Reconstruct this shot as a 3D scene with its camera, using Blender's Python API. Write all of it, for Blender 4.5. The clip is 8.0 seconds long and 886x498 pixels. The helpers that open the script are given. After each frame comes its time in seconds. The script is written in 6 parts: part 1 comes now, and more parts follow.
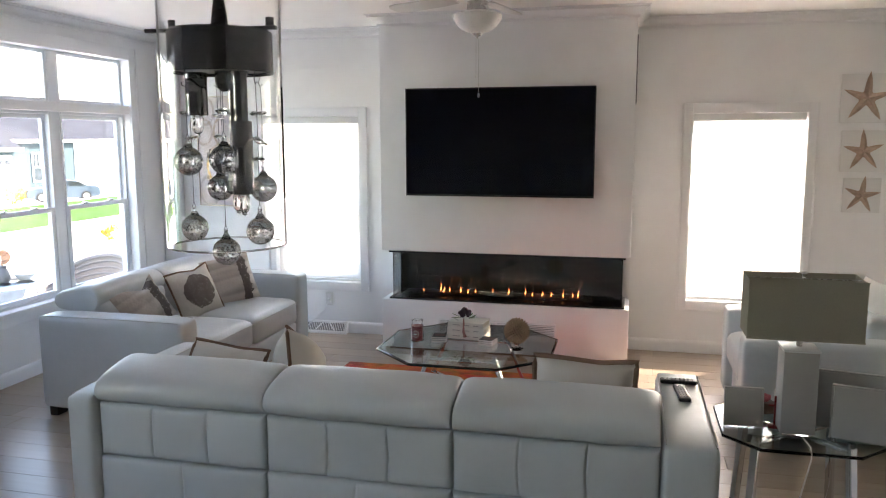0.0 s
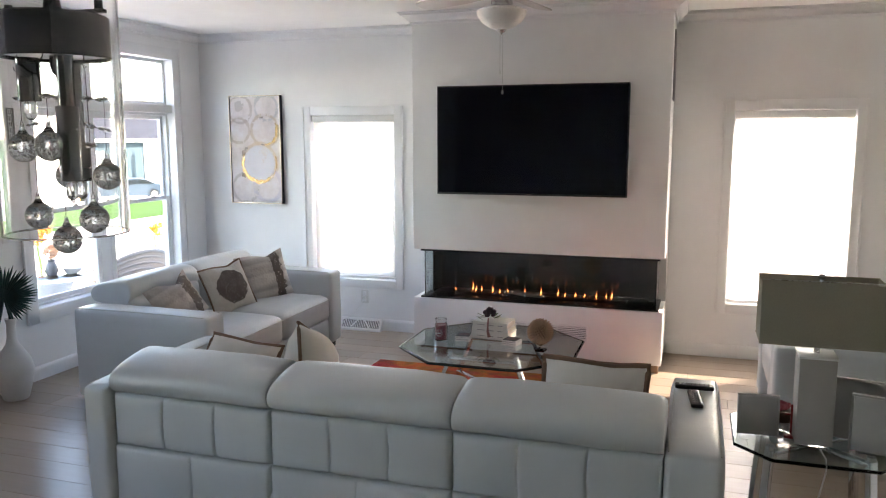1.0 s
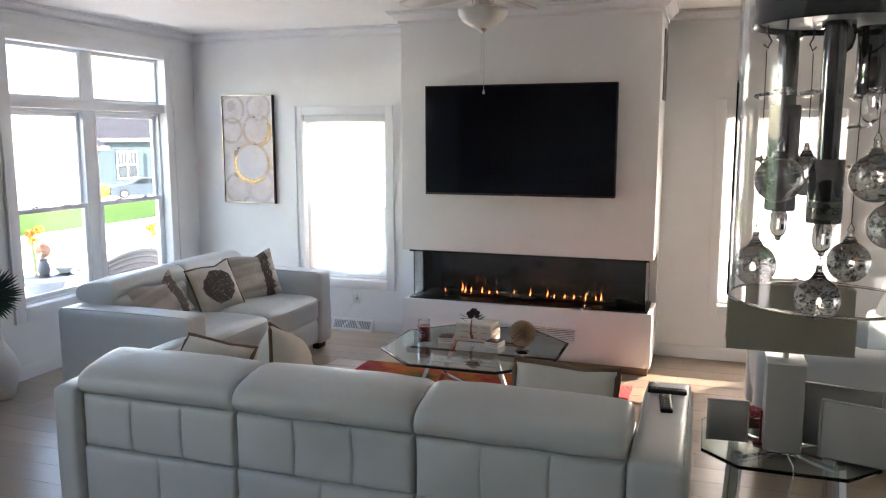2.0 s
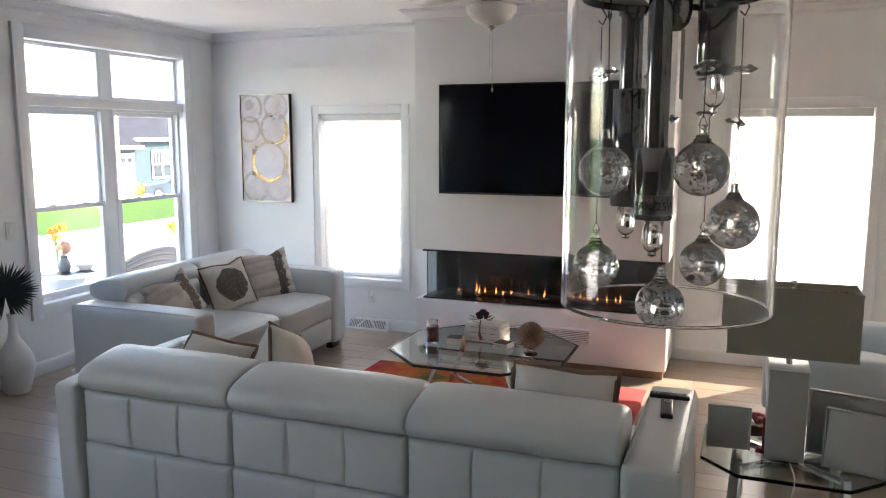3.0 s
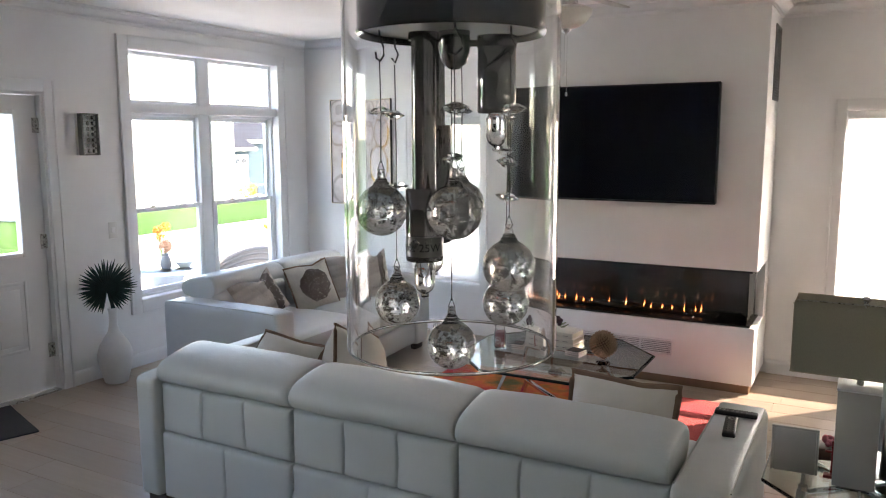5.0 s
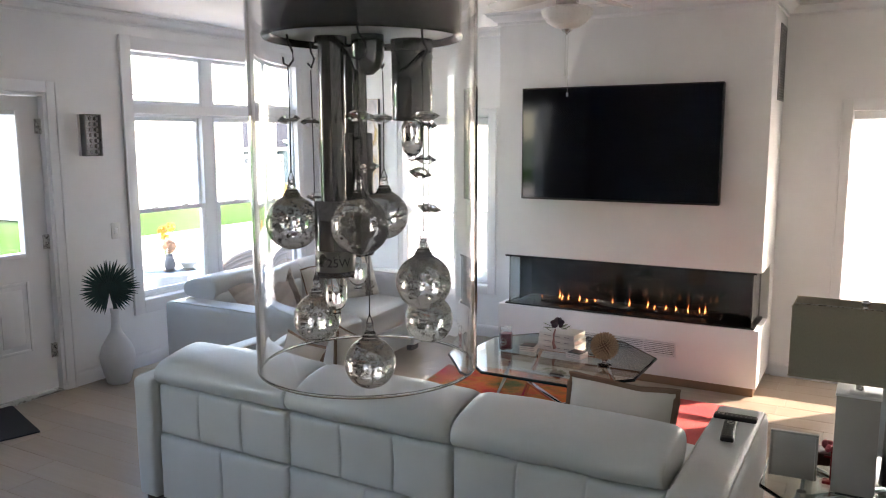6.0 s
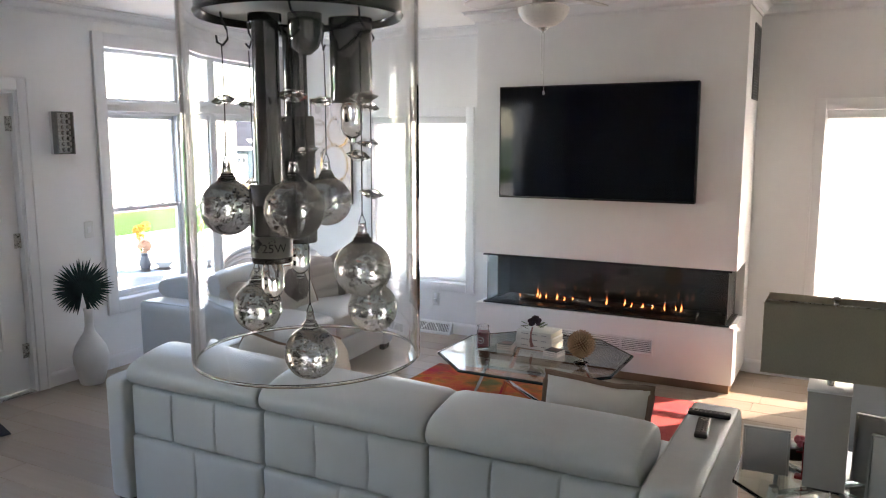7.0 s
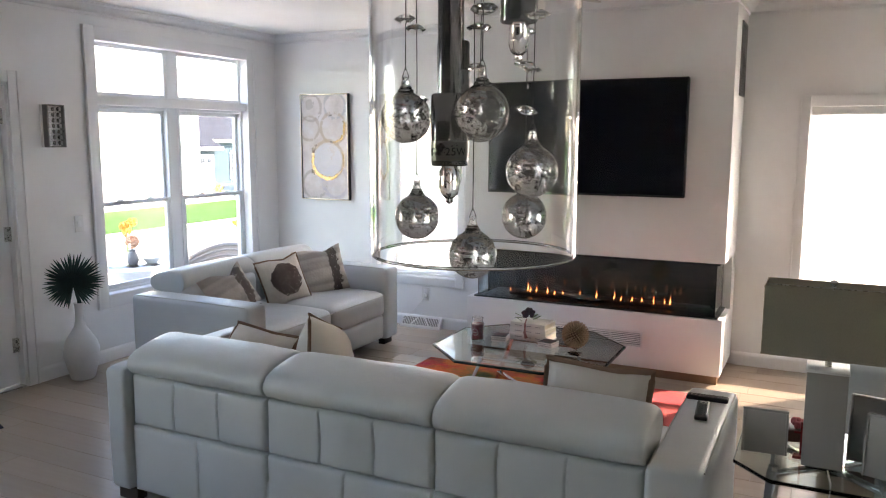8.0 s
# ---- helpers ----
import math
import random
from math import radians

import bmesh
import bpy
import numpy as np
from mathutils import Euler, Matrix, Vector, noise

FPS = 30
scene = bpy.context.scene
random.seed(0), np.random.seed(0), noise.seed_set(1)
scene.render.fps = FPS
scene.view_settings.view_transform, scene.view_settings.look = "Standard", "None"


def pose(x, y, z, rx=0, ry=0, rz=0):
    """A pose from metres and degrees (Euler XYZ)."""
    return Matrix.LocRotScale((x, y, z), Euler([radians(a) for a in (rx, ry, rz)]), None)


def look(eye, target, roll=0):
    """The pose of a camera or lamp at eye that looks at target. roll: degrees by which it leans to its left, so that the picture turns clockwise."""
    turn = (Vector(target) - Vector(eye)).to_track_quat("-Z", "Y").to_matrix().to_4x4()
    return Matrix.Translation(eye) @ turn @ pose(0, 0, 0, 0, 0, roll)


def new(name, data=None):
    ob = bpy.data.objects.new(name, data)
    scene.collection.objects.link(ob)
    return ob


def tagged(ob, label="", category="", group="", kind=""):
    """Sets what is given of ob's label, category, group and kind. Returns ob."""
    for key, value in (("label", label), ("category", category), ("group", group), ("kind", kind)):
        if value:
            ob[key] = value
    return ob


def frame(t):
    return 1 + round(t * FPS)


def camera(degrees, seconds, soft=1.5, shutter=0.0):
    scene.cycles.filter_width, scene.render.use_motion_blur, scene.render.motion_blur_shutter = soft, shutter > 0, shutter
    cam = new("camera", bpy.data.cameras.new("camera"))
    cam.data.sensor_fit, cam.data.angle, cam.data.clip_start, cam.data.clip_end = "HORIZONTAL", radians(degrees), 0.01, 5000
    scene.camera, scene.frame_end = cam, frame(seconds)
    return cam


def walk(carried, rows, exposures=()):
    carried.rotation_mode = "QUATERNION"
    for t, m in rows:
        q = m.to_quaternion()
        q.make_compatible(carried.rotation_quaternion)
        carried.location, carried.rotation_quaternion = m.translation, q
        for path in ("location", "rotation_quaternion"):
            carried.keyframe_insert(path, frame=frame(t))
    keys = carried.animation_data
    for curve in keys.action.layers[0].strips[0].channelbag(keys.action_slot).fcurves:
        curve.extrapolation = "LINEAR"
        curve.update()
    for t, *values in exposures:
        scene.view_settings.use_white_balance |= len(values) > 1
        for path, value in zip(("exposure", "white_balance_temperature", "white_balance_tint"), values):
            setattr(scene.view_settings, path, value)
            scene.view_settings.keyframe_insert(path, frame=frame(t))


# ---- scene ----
cam = camera(59.3, 8.0, soft=1.1)
PATH = [
    (0, (0.003, -0.043, 1.737), (-0.456, 1.883, 1.452), -0.1),
    (0.5, (0.13, -0.015, 1.724), (-0.416, 1.888, 1.439), -0.0),
    (1, (0.21, 0.051, 1.723), (-0.398, 1.935, 1.438), -0.1),
    (1.5, (0.295, 0.094, 1.729), (-0.321, 1.975, 1.443), -0.1),
    (3, (0.489, 0.232, 1.718), (-0.225, 2.078, 1.432), 0.0),
    (3.5, (0.537, 0.247, 1.73), (-0.213, 2.079, 1.444), -0.0),
    (4, (0.593, 0.259, 1.734), (-0.228, 2.061, 1.448), -0.0),
    (4.5, (0.632, 0.285, 1.736), (-0.274, 2.046, 1.452), -0.1),
    (6, (0.692, 0.355, 1.744), (-0.284, 2.078, 1.461), -0.2),
    (6.5, (0.704, 0.372, 1.741), (-0.252, 2.106, 1.456), -0.2),
    (7, (0.705, 0.374, 1.735), (-0.227, 2.121, 1.451), -0.1),
    (7.5, (0.682, 0.359, 1.717), (-0.224, 2.12, 1.434), -0.0),
    (8, (0.636, 0.283, 1.687), (-0.246, 2.056, 1.407), 0.1),
]
EXPOSURES = [(0.0, 3.64, 7500, 16), (3.5, 3.49, 7500, 16), (6.5, 3.72, 7500, 17), (8.0, 3.64, 7500, 17)]
walk(cam, [(t, look(eye, target, roll)) for t, eye, target, roll in PATH], EXPOSURES)

# ---- light ----
SUN_AZ, SUN_EL = radians(43), radians(30)
world = bpy.data.worlds.new("sky")
world.use_nodes = True
scene.world = world
sky = world.node_tree.nodes.new("ShaderNodeTexSky")
sky.sky_type = "NISHITA"
sky.sun_disc = False
sky.sun_elevation, sky.sun_rotation = SUN_EL, SUN_AZ
world.node_tree.links.new(sky.outputs[0], world.node_tree.nodes["Background"].inputs[0])
world.node_tree.nodes["Background"].inputs[1].default_value = 0.15
sun_data = bpy.data.lights.new("sun", "SUN")
sun_data.energy, sun_data.angle, sun_data.color = 4.2, radians(0.6), (1.0, 0.93, 0.84)
sun = new("sun", sun_data)
sun.matrix_world = look((0, 0, 0), (-math.sin(SUN_AZ) * math.cos(SUN_EL), -math.cos(SUN_AZ) * math.cos(SUN_EL), -math.sin(SUN_EL)))


def window_lamp(name, eye, target, w, h, watts, color):
    data = bpy.data.lights.new(name, "AREA")
    data.shape, data.size, data.size_y, data.energy, data.color = "RECTANGLE", w, h, watts, color
    ob = new(name, data)
    ob.matrix_world = look(eye, target)
    return ob


# daylight in the openings behind the camera
window_lamp("window_light", (-4.3, -0.55, 1.75), (0, 0.2, 1.2), 1.3, 1.05, 0.7, (0.75, 0.88, 1.0))

# ---- materials ----
def shader(name):
    m = bpy.data.materials.new(name)
    m.use_nodes = True
    nt = m.node_tree
    return m, nt.nodes, nt.links, nt.nodes["Principled BSDF"]


def ramp(nodes, links, source, stops):
    r = nodes.new("ShaderNodeValToRGB")
    links.new(source, r.inputs[0])
    while len(r.color_ramp.elements) < len(stops):
        r.color_ramp.elements.new(0.5)
    for e, (p, c) in zip(r.color_ramp.elements, stops):
        e.position, e.color = p, (*c, 1)
    return r.outputs[0]


def noise_node(nodes, links, scale, detail=4.0, rough=0.55, stretch=None, coord="Object"):
    tc = nodes.new("ShaderNodeTexCoord")
    n = nodes.new("ShaderNodeTexNoise")
    n.inputs["Scale"].default_value, n.inputs["Detail"].default_value, n.inputs["Roughness"].default_value = scale, detail, rough
    out = tc.outputs[coord]
    if stretch:
        mp = nodes.new("ShaderNodeMapping")
        mp.inputs["Scale"].default_value = stretch
        links.new(out, mp.inputs[0])
        out = mp.outputs[0]
    links.new(out, n.inputs["Vector"])
    return n


def bump(nodes, links, bsdf, height, strength, distance):
    b = nodes.new("ShaderNodeBump")
    b.inputs["Strength"].default_value, b.inputs["Distance"].default_value = strength, distance
    links.new(height, b.inputs["Height"])
    links.new(b.outputs[0], bsdf.inputs["Normal"])
    return b


def plain(name, color, rough=0.5, metal=0.0, vary=0.06, scale=3.0, grain=60.0, relief=0.1, depth=0.002, coat=0.0, stretch=None):
    """A surface with broad tone changes, fine grain and a little relief."""
    m, nodes, links, b = shader(name)
    n1 = noise_node(nodes, links, scale, 3)
    n2 = noise_node(nodes, links, grain, 5, 0.6, stretch)
    lo, hi = [tuple(min(1, c * k) for c in color) for k in (1 - vary, 1 + vary)]
    col = ramp(nodes, links, n1.outputs[0], [(0.3, lo), (0.7, hi)])
    links.new(col, b.inputs["Base Color"])
    rr = ramp(nodes, links, n2.outputs[0], [(0.3, (max(0, rough - 0.06),) * 3), (0.7, (min(1, rough + 0.06),) * 3)])
    links.new(rr, b.inputs["Roughness"])
    b.inputs["Metallic"].default_value = metal
    b.inputs["Coat Weight"].default_value = coat
    if relief:
        bump(nodes, links, b, n2.outputs[0], relief, depth)
    return m


WALL = plain("wall_paint", (0.84, 0.84, 0.845), 0.62, vary=0.025, grain=180, relief=0.12, depth=0.001)
# for the unseen rear wall: darkened to cut bounce light and bright reflections
FARWALL = plain("bounce_cutting_paint", (0.2, 0.185, 0.17), 0.65, vary=0.04, grain=150, relief=0.12, depth=0.001)
CEIL = plain("ceiling_paint", (0.86, 0.85, 0.83), 0.75, vary=0.02, grain=150, relief=0.15, depth=0.001)
TRIM = plain("trim_paint", (0.82, 0.82, 0.83), 0.35, vary=0.02, grain=90, relief=0.05, depth=0.0006)
VINYL = plain("white_vinyl", (0.8, 0.82, 0.84), 0.4, vary=0.02, relief=0.03)
CHROME = plain("chrome", (0.72, 0.73, 0.75), 0.07, 1.0, vary=0.04, relief=0.02, depth=0.0003)
SATIN = plain("satin_steel", (0.24, 0.24, 0.24), 0.3, 1.0, vary=0.04, relief=0.02, depth=0.0003)
# pendant chrome, drum and holders: dark reflections are put into the base colours
DRUMCHROME = plain("drum_chrome_dimmed", (0.1, 0.1, 0.108), 0.05, 1.0, vary=0.05, relief=0.01, depth=0.0002)
DIMCHROME = plain("chrome_dimmed", (0.27, 0.27, 0.28), 0.04, 1.0, vary=0.06, relief=0.02, depth=0.0003)
NICKEL = plain("brushed_nickel", (0.55, 0.54, 0.52), 0.28, 1.0, relief=0.1, depth=0.0003)
BLACK = plain("black_plastic", (0.012, 0.012, 0.014), 0.35, vary=0.2, relief=0.05, depth=0.0005)
BLACKMETAL = plain("black_metal", (0.014, 0.014, 0.017), 0.3, 0.3, vary=0.1, relief=0)
GREYPLASTIC = plain("grey_plastic", (0.2, 0.2, 0.21), 0.4, vary=0.1, relief=0.04)
WHITEPLASTIC = plain("white_plastic", (0.75, 0.75, 0.74), 0.35, vary=0.02, relief=0.03)
DARKWOOD = plain("dark_wood", (0.035, 0.024, 0.018), 0.4, vary=0.3, grain=40, relief=0.15, stretch=(1, 12, 12))
PLINTH = plain("plinth_wood", (0.22, 0.13, 0.075), 0.45, vary=0.2, grain=40, relief=0.15, stretch=(2, 20, 20))
CERAMIC = plain("white_ceramic", (0.7, 0.69, 0.68), 0.35, vary=0.05, scale=8, grain=25, relief=0.35, depth=0.004)


def leather(name, color):
    m, nodes, links, b = shader(name)
    n1 = noise_node(nodes, links, 2.5, 3)
    col = ramp(nodes, links, n1.outputs[0], [(0.3, tuple(c * 0.95 for c in color)), (0.7, tuple(c * 1.03 for c in color))])
    links.new(col, b.inputs["Base Color"])
    v = nodes.new("ShaderNodeTexVoronoi")
    v.inputs["Scale"].default_value = 420
    tc = nodes.new("ShaderNodeTexCoord")
    links.new(tc.outputs["Object"], v.inputs["Vector"])
    n2 = noise_node(nodes, links, 9, 4, 0.6)
    add = nodes.new("ShaderNodeMath")
    add.operation = "MULTIPLY_ADD"
    links.new(v.outputs[0], add.inputs[0])
    add.inputs[1].default_value = 0.06
    links.new(n2.outputs[0], add.inputs[2])
    bump(nodes, links, b, add.outputs[0], 0.42, 0.008)
    rr = ramp(nodes, links, n2.outputs[0], [(0.3, (0.3,) * 3), (0.75, (0.42,) * 3)])
    links.new(rr, b.inputs["Roughness"])
    b.inputs["Coat Weight"].default_value = 0.12
    b.inputs["Coat Roughness"].default_value = 0.3
    return m


LEATHER = leather("white_leather", (0.57, 0.6, 0.615))
SEAMS = plain("seam_leather", (0.5, 0.51, 0.5), 0.5, relief=0.1)


def floor_wood():
    m, nodes, links, b = shader("oak_plank")
    info = nodes.new("ShaderNodeObjectInfo")
    tc = nodes.new("ShaderNodeTexCoord")
    shift = nodes.new("ShaderNodeVectorMath")
    shift.operation = "MULTIPLY_ADD"
    links.new(info.outputs["Random"], shift.inputs[0])
    shift.inputs[1].default_value = (37, 91, 13)
    links.new(tc.outputs["Object"], shift.inputs[2])
    mp = nodes.new("ShaderNodeMapping")
    mp.inputs["Scale"].default_value = (1.2, 16, 16)
    links.new(shift.outputs[0], mp.inputs[0])
    n = nodes.new("ShaderNodeTexNoise")
    n.inputs["Scale"].default_value, n.inputs["Detail"].default_value = 2.2, 4
    links.new(mp.outputs[0], n.inputs["Vector"])
    figure = nodes.new("ShaderNodeMix")
    figure.data_type = "RGBA"
    links.new(n.outputs[0], figure.inputs[0])
    figure.inputs[6].default_value, figure.inputs[7].default_value = (0.345, 0.27, 0.205, 1), (0.425, 0.348, 0.278, 1)
    grain = figure.outputs[2]
    tone = ramp(nodes, links, info.outputs["Random"], [(0.0, (0.86, 0.85, 0.84)), (1.0, (1.1, 1.09, 1.08))])
    mix = nodes.new("ShaderNodeMix")
    mix.data_type, mix.blend_type = "RGBA", "MULTIPLY"
    mix.inputs[0].default_value = 1
    links.new(grain, mix.inputs[6])
    links.new(tone, mix.inputs[7])
    links.new(mix.outputs[2], b.inputs["Base Color"])
    b.inputs["Roughness"].default_value = 0.28
    return m


OAK = floor_wood()


def glass(name, color=(1, 1, 1), rough=0.0, ior=1.45):
    m, nodes, links, b = shader(name)
    b.inputs["Base Color"].default_value = (*color, 1)
    b.inputs["Transmission Weight"].default_value = 1
    b.inputs["Roughness"].default_value = rough
    b.inputs["IOR"].default_value = ior
    return m


GLASS = glass("clear_glass")
GREENGLASS = glass("greenish_glass", (0.78, 0.87, 0.85))
GLASSEDGE = plain("dark_glass_edge", (0.012, 0.022, 0.022), 0.05, vary=0.1, relief=0)
SMOKEGLASS = glass("smoked_glass", (0.75, 0.78, 0.78))
ACRYLIC = glass("acrylic", (0.96, 0.97, 0.98), ior=1.49)
REDWAX = plain("red_wax", (0.22, 0.025, 0.035), 0.4, relief=0.05)


def pane_glass():
    """Window glass: mostly see-through, with a faint reflection."""
    m, nodes, links, b = shader("window_glass")
    tr = nodes.new("ShaderNodeBsdfTransparent")
    gl = nodes.new("ShaderNodeBsdfGlossy")
    gl.inputs["Roughness"].default_value = 0.01
    mx = nodes.new("ShaderNodeMixShader")
    mx.inputs[0].default_value = 0.04
    links.new(tr.outputs[0], mx.inputs[1])
    links.new(gl.outputs[0], mx.inputs[2])
    links.new(mx.outputs[0], nodes["Material Output"].inputs[0])
    return m


PANE = pane_glass()


def bubble_glass():
    m, nodes, links, b = shader("bubbled_glass")
    b.inputs["Transmission Weight"].default_value = 1
    b.inputs["Roughness"].default_value = 0.0
    b.inputs["IOR"].default_value = 1.5
    b.inputs["Base Color"].default_value = (0.62, 0.63, 0.64, 1)
    tc = nodes.new("ShaderNodeTexCoord")
    v = nodes.new("ShaderNodeTexVoronoi")
    v.inputs["Scale"].default_value = 430
    mp = nodes.new("ShaderNodeMapping")
    mp.inputs["Scale"].default_value = (0.5, 0.5, 1.9)
    links.new(tc.outputs["Object"], mp.inputs[0])
    links.new(mp.outputs[0], v.inputs["Vector"])
    r = ramp(nodes, links, v.outputs[0], [(0.0, (0, 0, 0)), (0.35, (1, 1, 1))])
    bump(nodes, links, b, r, 0.28, 0.0007)
    return m


BUBBLE = bubble_glass()


def shade_cloth():
    """Solar screen: glows with the light behind it and lets a little through its weave."""
    m, nodes, links, b = shader("solar_screen")
    tl = nodes.new("ShaderNodeBsdfTranslucent")
    tl.inputs[0].default_value = (0.88, 0.87, 0.85, 1)
    df = nodes.new("ShaderNodeBsdfDiffuse")
    df.inputs[0].default_value = (0.8, 0.8, 0.78, 1)
    tr = nodes.new("ShaderNodeBsdfTransparent")
    m1, m2 = nodes.new("ShaderNodeMixShader"), nodes.new("ShaderNodeMixShader")
    m1.inputs[0].default_value = 0.5
    links.new(df.outputs[0], m1.inputs[1])
    links.new(tl.outputs[0], m1.inputs[2])
    m2.inputs[0].default_value = 0.31
    links.new(m1.outputs[0], m2.inputs[1])
    links.new(tr.outputs[0], m2.inputs[2])
    links.new(m2.outputs[0], nodes["Material Output"].inputs[0])
    return m


SCREEN = shade_cloth()


# ---- mesh helpers ----
def bm_box(size, at=(0, 0, 0), bevel=0.0, seg=2, bm=None, turn=None):
    bm = bm or bmesh.new()
    m = Matrix.Translation(at) @ (turn or Matrix()) @ Matrix.Diagonal((*size, 1))
    vs = bmesh.ops.create_cube(bm, size=1, matrix=m)["verts"]
    if bevel:
        es = list({e for v in vs for e in v.link_edges})
        bmesh.ops.bevel(bm, geom=es, offset=bevel, segments=seg, affect="EDGES", profile=0.5)
    return bm


def span(x0, x1, y0, y1, z0, z1, bevel=0.0, bm=None, seg=2):
    return bm_box((x1 - x0, y1 - y0, z1 - z0), ((x0 + x1) / 2, (y0 + y1) / 2, (z0 + z1) / 2), bevel, seg, bm)


def bm_rod(a, b, r, n=12, r2=None, bm=None):
    bm = bm or bmesh.new()
    a, b = Vector(a), Vector(b)
    m = Matrix.Translation((a + b) / 2) @ (b - a).to_track_quat("Z", "Y").to_matrix().to_4x4()
    bmesh.ops.create_cone(bm, cap_ends=True, segments=n, radius1=r, radius2=r if r2 is None else r2, depth=(b - a).length, matrix=m)
    return bm


def bm_lathe(profile, n=24, at=(0, 0, 0), bm=None):
    """Turns a profile of (radius, height) round the z axis."""
    bm = bm or bmesh.new()
    rings = []
    for r, z in profile:
        if r < 1e-6:
            rings.append([bm.verts.new((at[0], at[1], at[2] + z))])
        else:
            rings.append([bm.verts.new((at[0] + r * math.cos(2 * math.pi * k / n), at[1] + r * math.sin(2 * math.pi * k / n), at[2] + z)) for k in range(n)])
    for p, q in zip(rings, rings[1:]):
        for k in range(n):
            j = (k + 1) % n
            if len(p) == 1 and len(q) == 1:
                continue
            if len(p) == 1:
                bm.faces.new((p[0], q[j], q[k]))
            elif len(q) == 1:
                bm.faces.new((p[k], p[j], q[0]))
            else:
                bm.faces.new((p[k], p[j], q[j], q[k]))
    bmesh.ops.remove_doubles(bm, verts=bm.verts, dist=1e-6)
    bmesh.ops.recalc_face_normals(bm, faces=bm.faces)
    return bm


def bm_tube(points, r, n=8, closed=False, bm=None):
    """A round tube along points."""
    bm = bm or bmesh.new()
    pts = [Vector(p) for p in points]
    rings, up = [], Vector((0.03, 0.06, 1)).normalized()
    for k, p in enumerate(pts):
        q = pts[(k + 1) % len(pts)] if closed or k + 1 < len(pts) else p
        o = pts[k - 1] if closed or k else p
        d = (q - o).normalized()
        side = d.cross(up)
        if side.length < 0.05:
            side = d.cross(Vector((1, 0, 0)))
        side.normalize()
        top = side.cross(d).normalized()
        rr = r[k] if isinstance(r, (list, tuple)) else r
        rings.append([bm.verts.new(p + rr * (math.cos(2 * math.pi * j / n) * side + math.sin(2 * math.pi * j / n) * top)) for j in range(n)])
    pairs = list(zip(rings, rings[1:])) + ([(rings[-1], rings[0])] if closed else [])
    for a, b in pairs:
        for j in range(n):
            bm.faces.new((a[j], a[(j + 1) % n], b[(j + 1) % n], b[j]))
    if not closed:
        bm.faces.new(rings[0][::-1])
        bm.faces.new(rings[-1])
    return bm


def bm_prism(outline, z0, z1, bevel=0.0, bm=None):
    """An upright prism over an outline of (x, y)."""
    bm = bm or bmesh.new()
    lo = [bm.verts.new((x, y, z0)) for x, y in outline]
    hi = [bm.verts.new((x, y, z1)) for x, y in outline]
    bm.faces.new(lo[::-1])
    bm.faces.new(hi)
    for k in range(len(lo)):
        j = (k + 1) % len(lo)
        bm.faces.new((lo[k], lo[j], hi[j], hi[k]))
    bmesh.ops.recalc_face_normals(bm, faces=bm.faces)
    if bevel:
        es = list({e for v in hi + lo for e in v.link_edges})
        bmesh.ops.bevel(bm, geom=es, offset=bevel, segments=2, affect="EDGES", profile=0.5)
    return bm


def bm_soft(size, at=(0, 0, 0), r=0.05, bulge=(0, 0, 0), n=12, wobble=0.0, seed=0, bm=None):
    """A padded block: rounded edges, faces that swell, a slight unevenness."""
    bm = bm or bmesh.new()
    half = Vector(size) / 2
    r = min(r, min(half) * 0.98)
    found = {}

    def vert(p):
        key = tuple(round(c, 4) for c in p)
        if key not in found:
            q = Vector([math.sin(c * math.pi / 2) for c in p])
            full = Vector([q[i] * half[i] for i in range(3)])
            inner = Vector([max(-(half[i] - r), min(half[i] - r, full[i])) for i in range(3)])
            off = full - inner
            place = inner + (off.normalized() * r if off.length > 1e-9 else off)
            for i in range(3):
                if bulge[i]:
                    a, b = (i + 1) % 3, (i + 2) % 3
                    place[i] += q[i] * bulge[i] * max(0, 1 - q[a] ** 4) * max(0, 1 - q[b] ** 4)
            if wobble:
                place += wobble * noise.noise_vector(place * 7 + Vector((seed * 3.1, seed, 0)))
            found[key] = bm.verts.new(place + Vector(at))
        return found[key]

    steps = [-1 + 2 * k / n for k in range(n + 1)]
    for axis in range(3):
        for sign in (-1, 1):
            for u0, u1 in zip(steps, steps[1:]):
                for v0, v1 in zip(steps, steps[1:]):
                    quad = []
                    for u, v in ((u0, v0), (u1, v0), (u1, v1), (u0, v1)):
                        p = [0, 0, 0]
                        p[axis], p[(axis + 1) % 3], p[(axis + 2) % 3] = sign, u, v
                        quad.append(vert(p))
                    bm.faces.new(quad if sign > 0 else quad[::-1])
    return bm


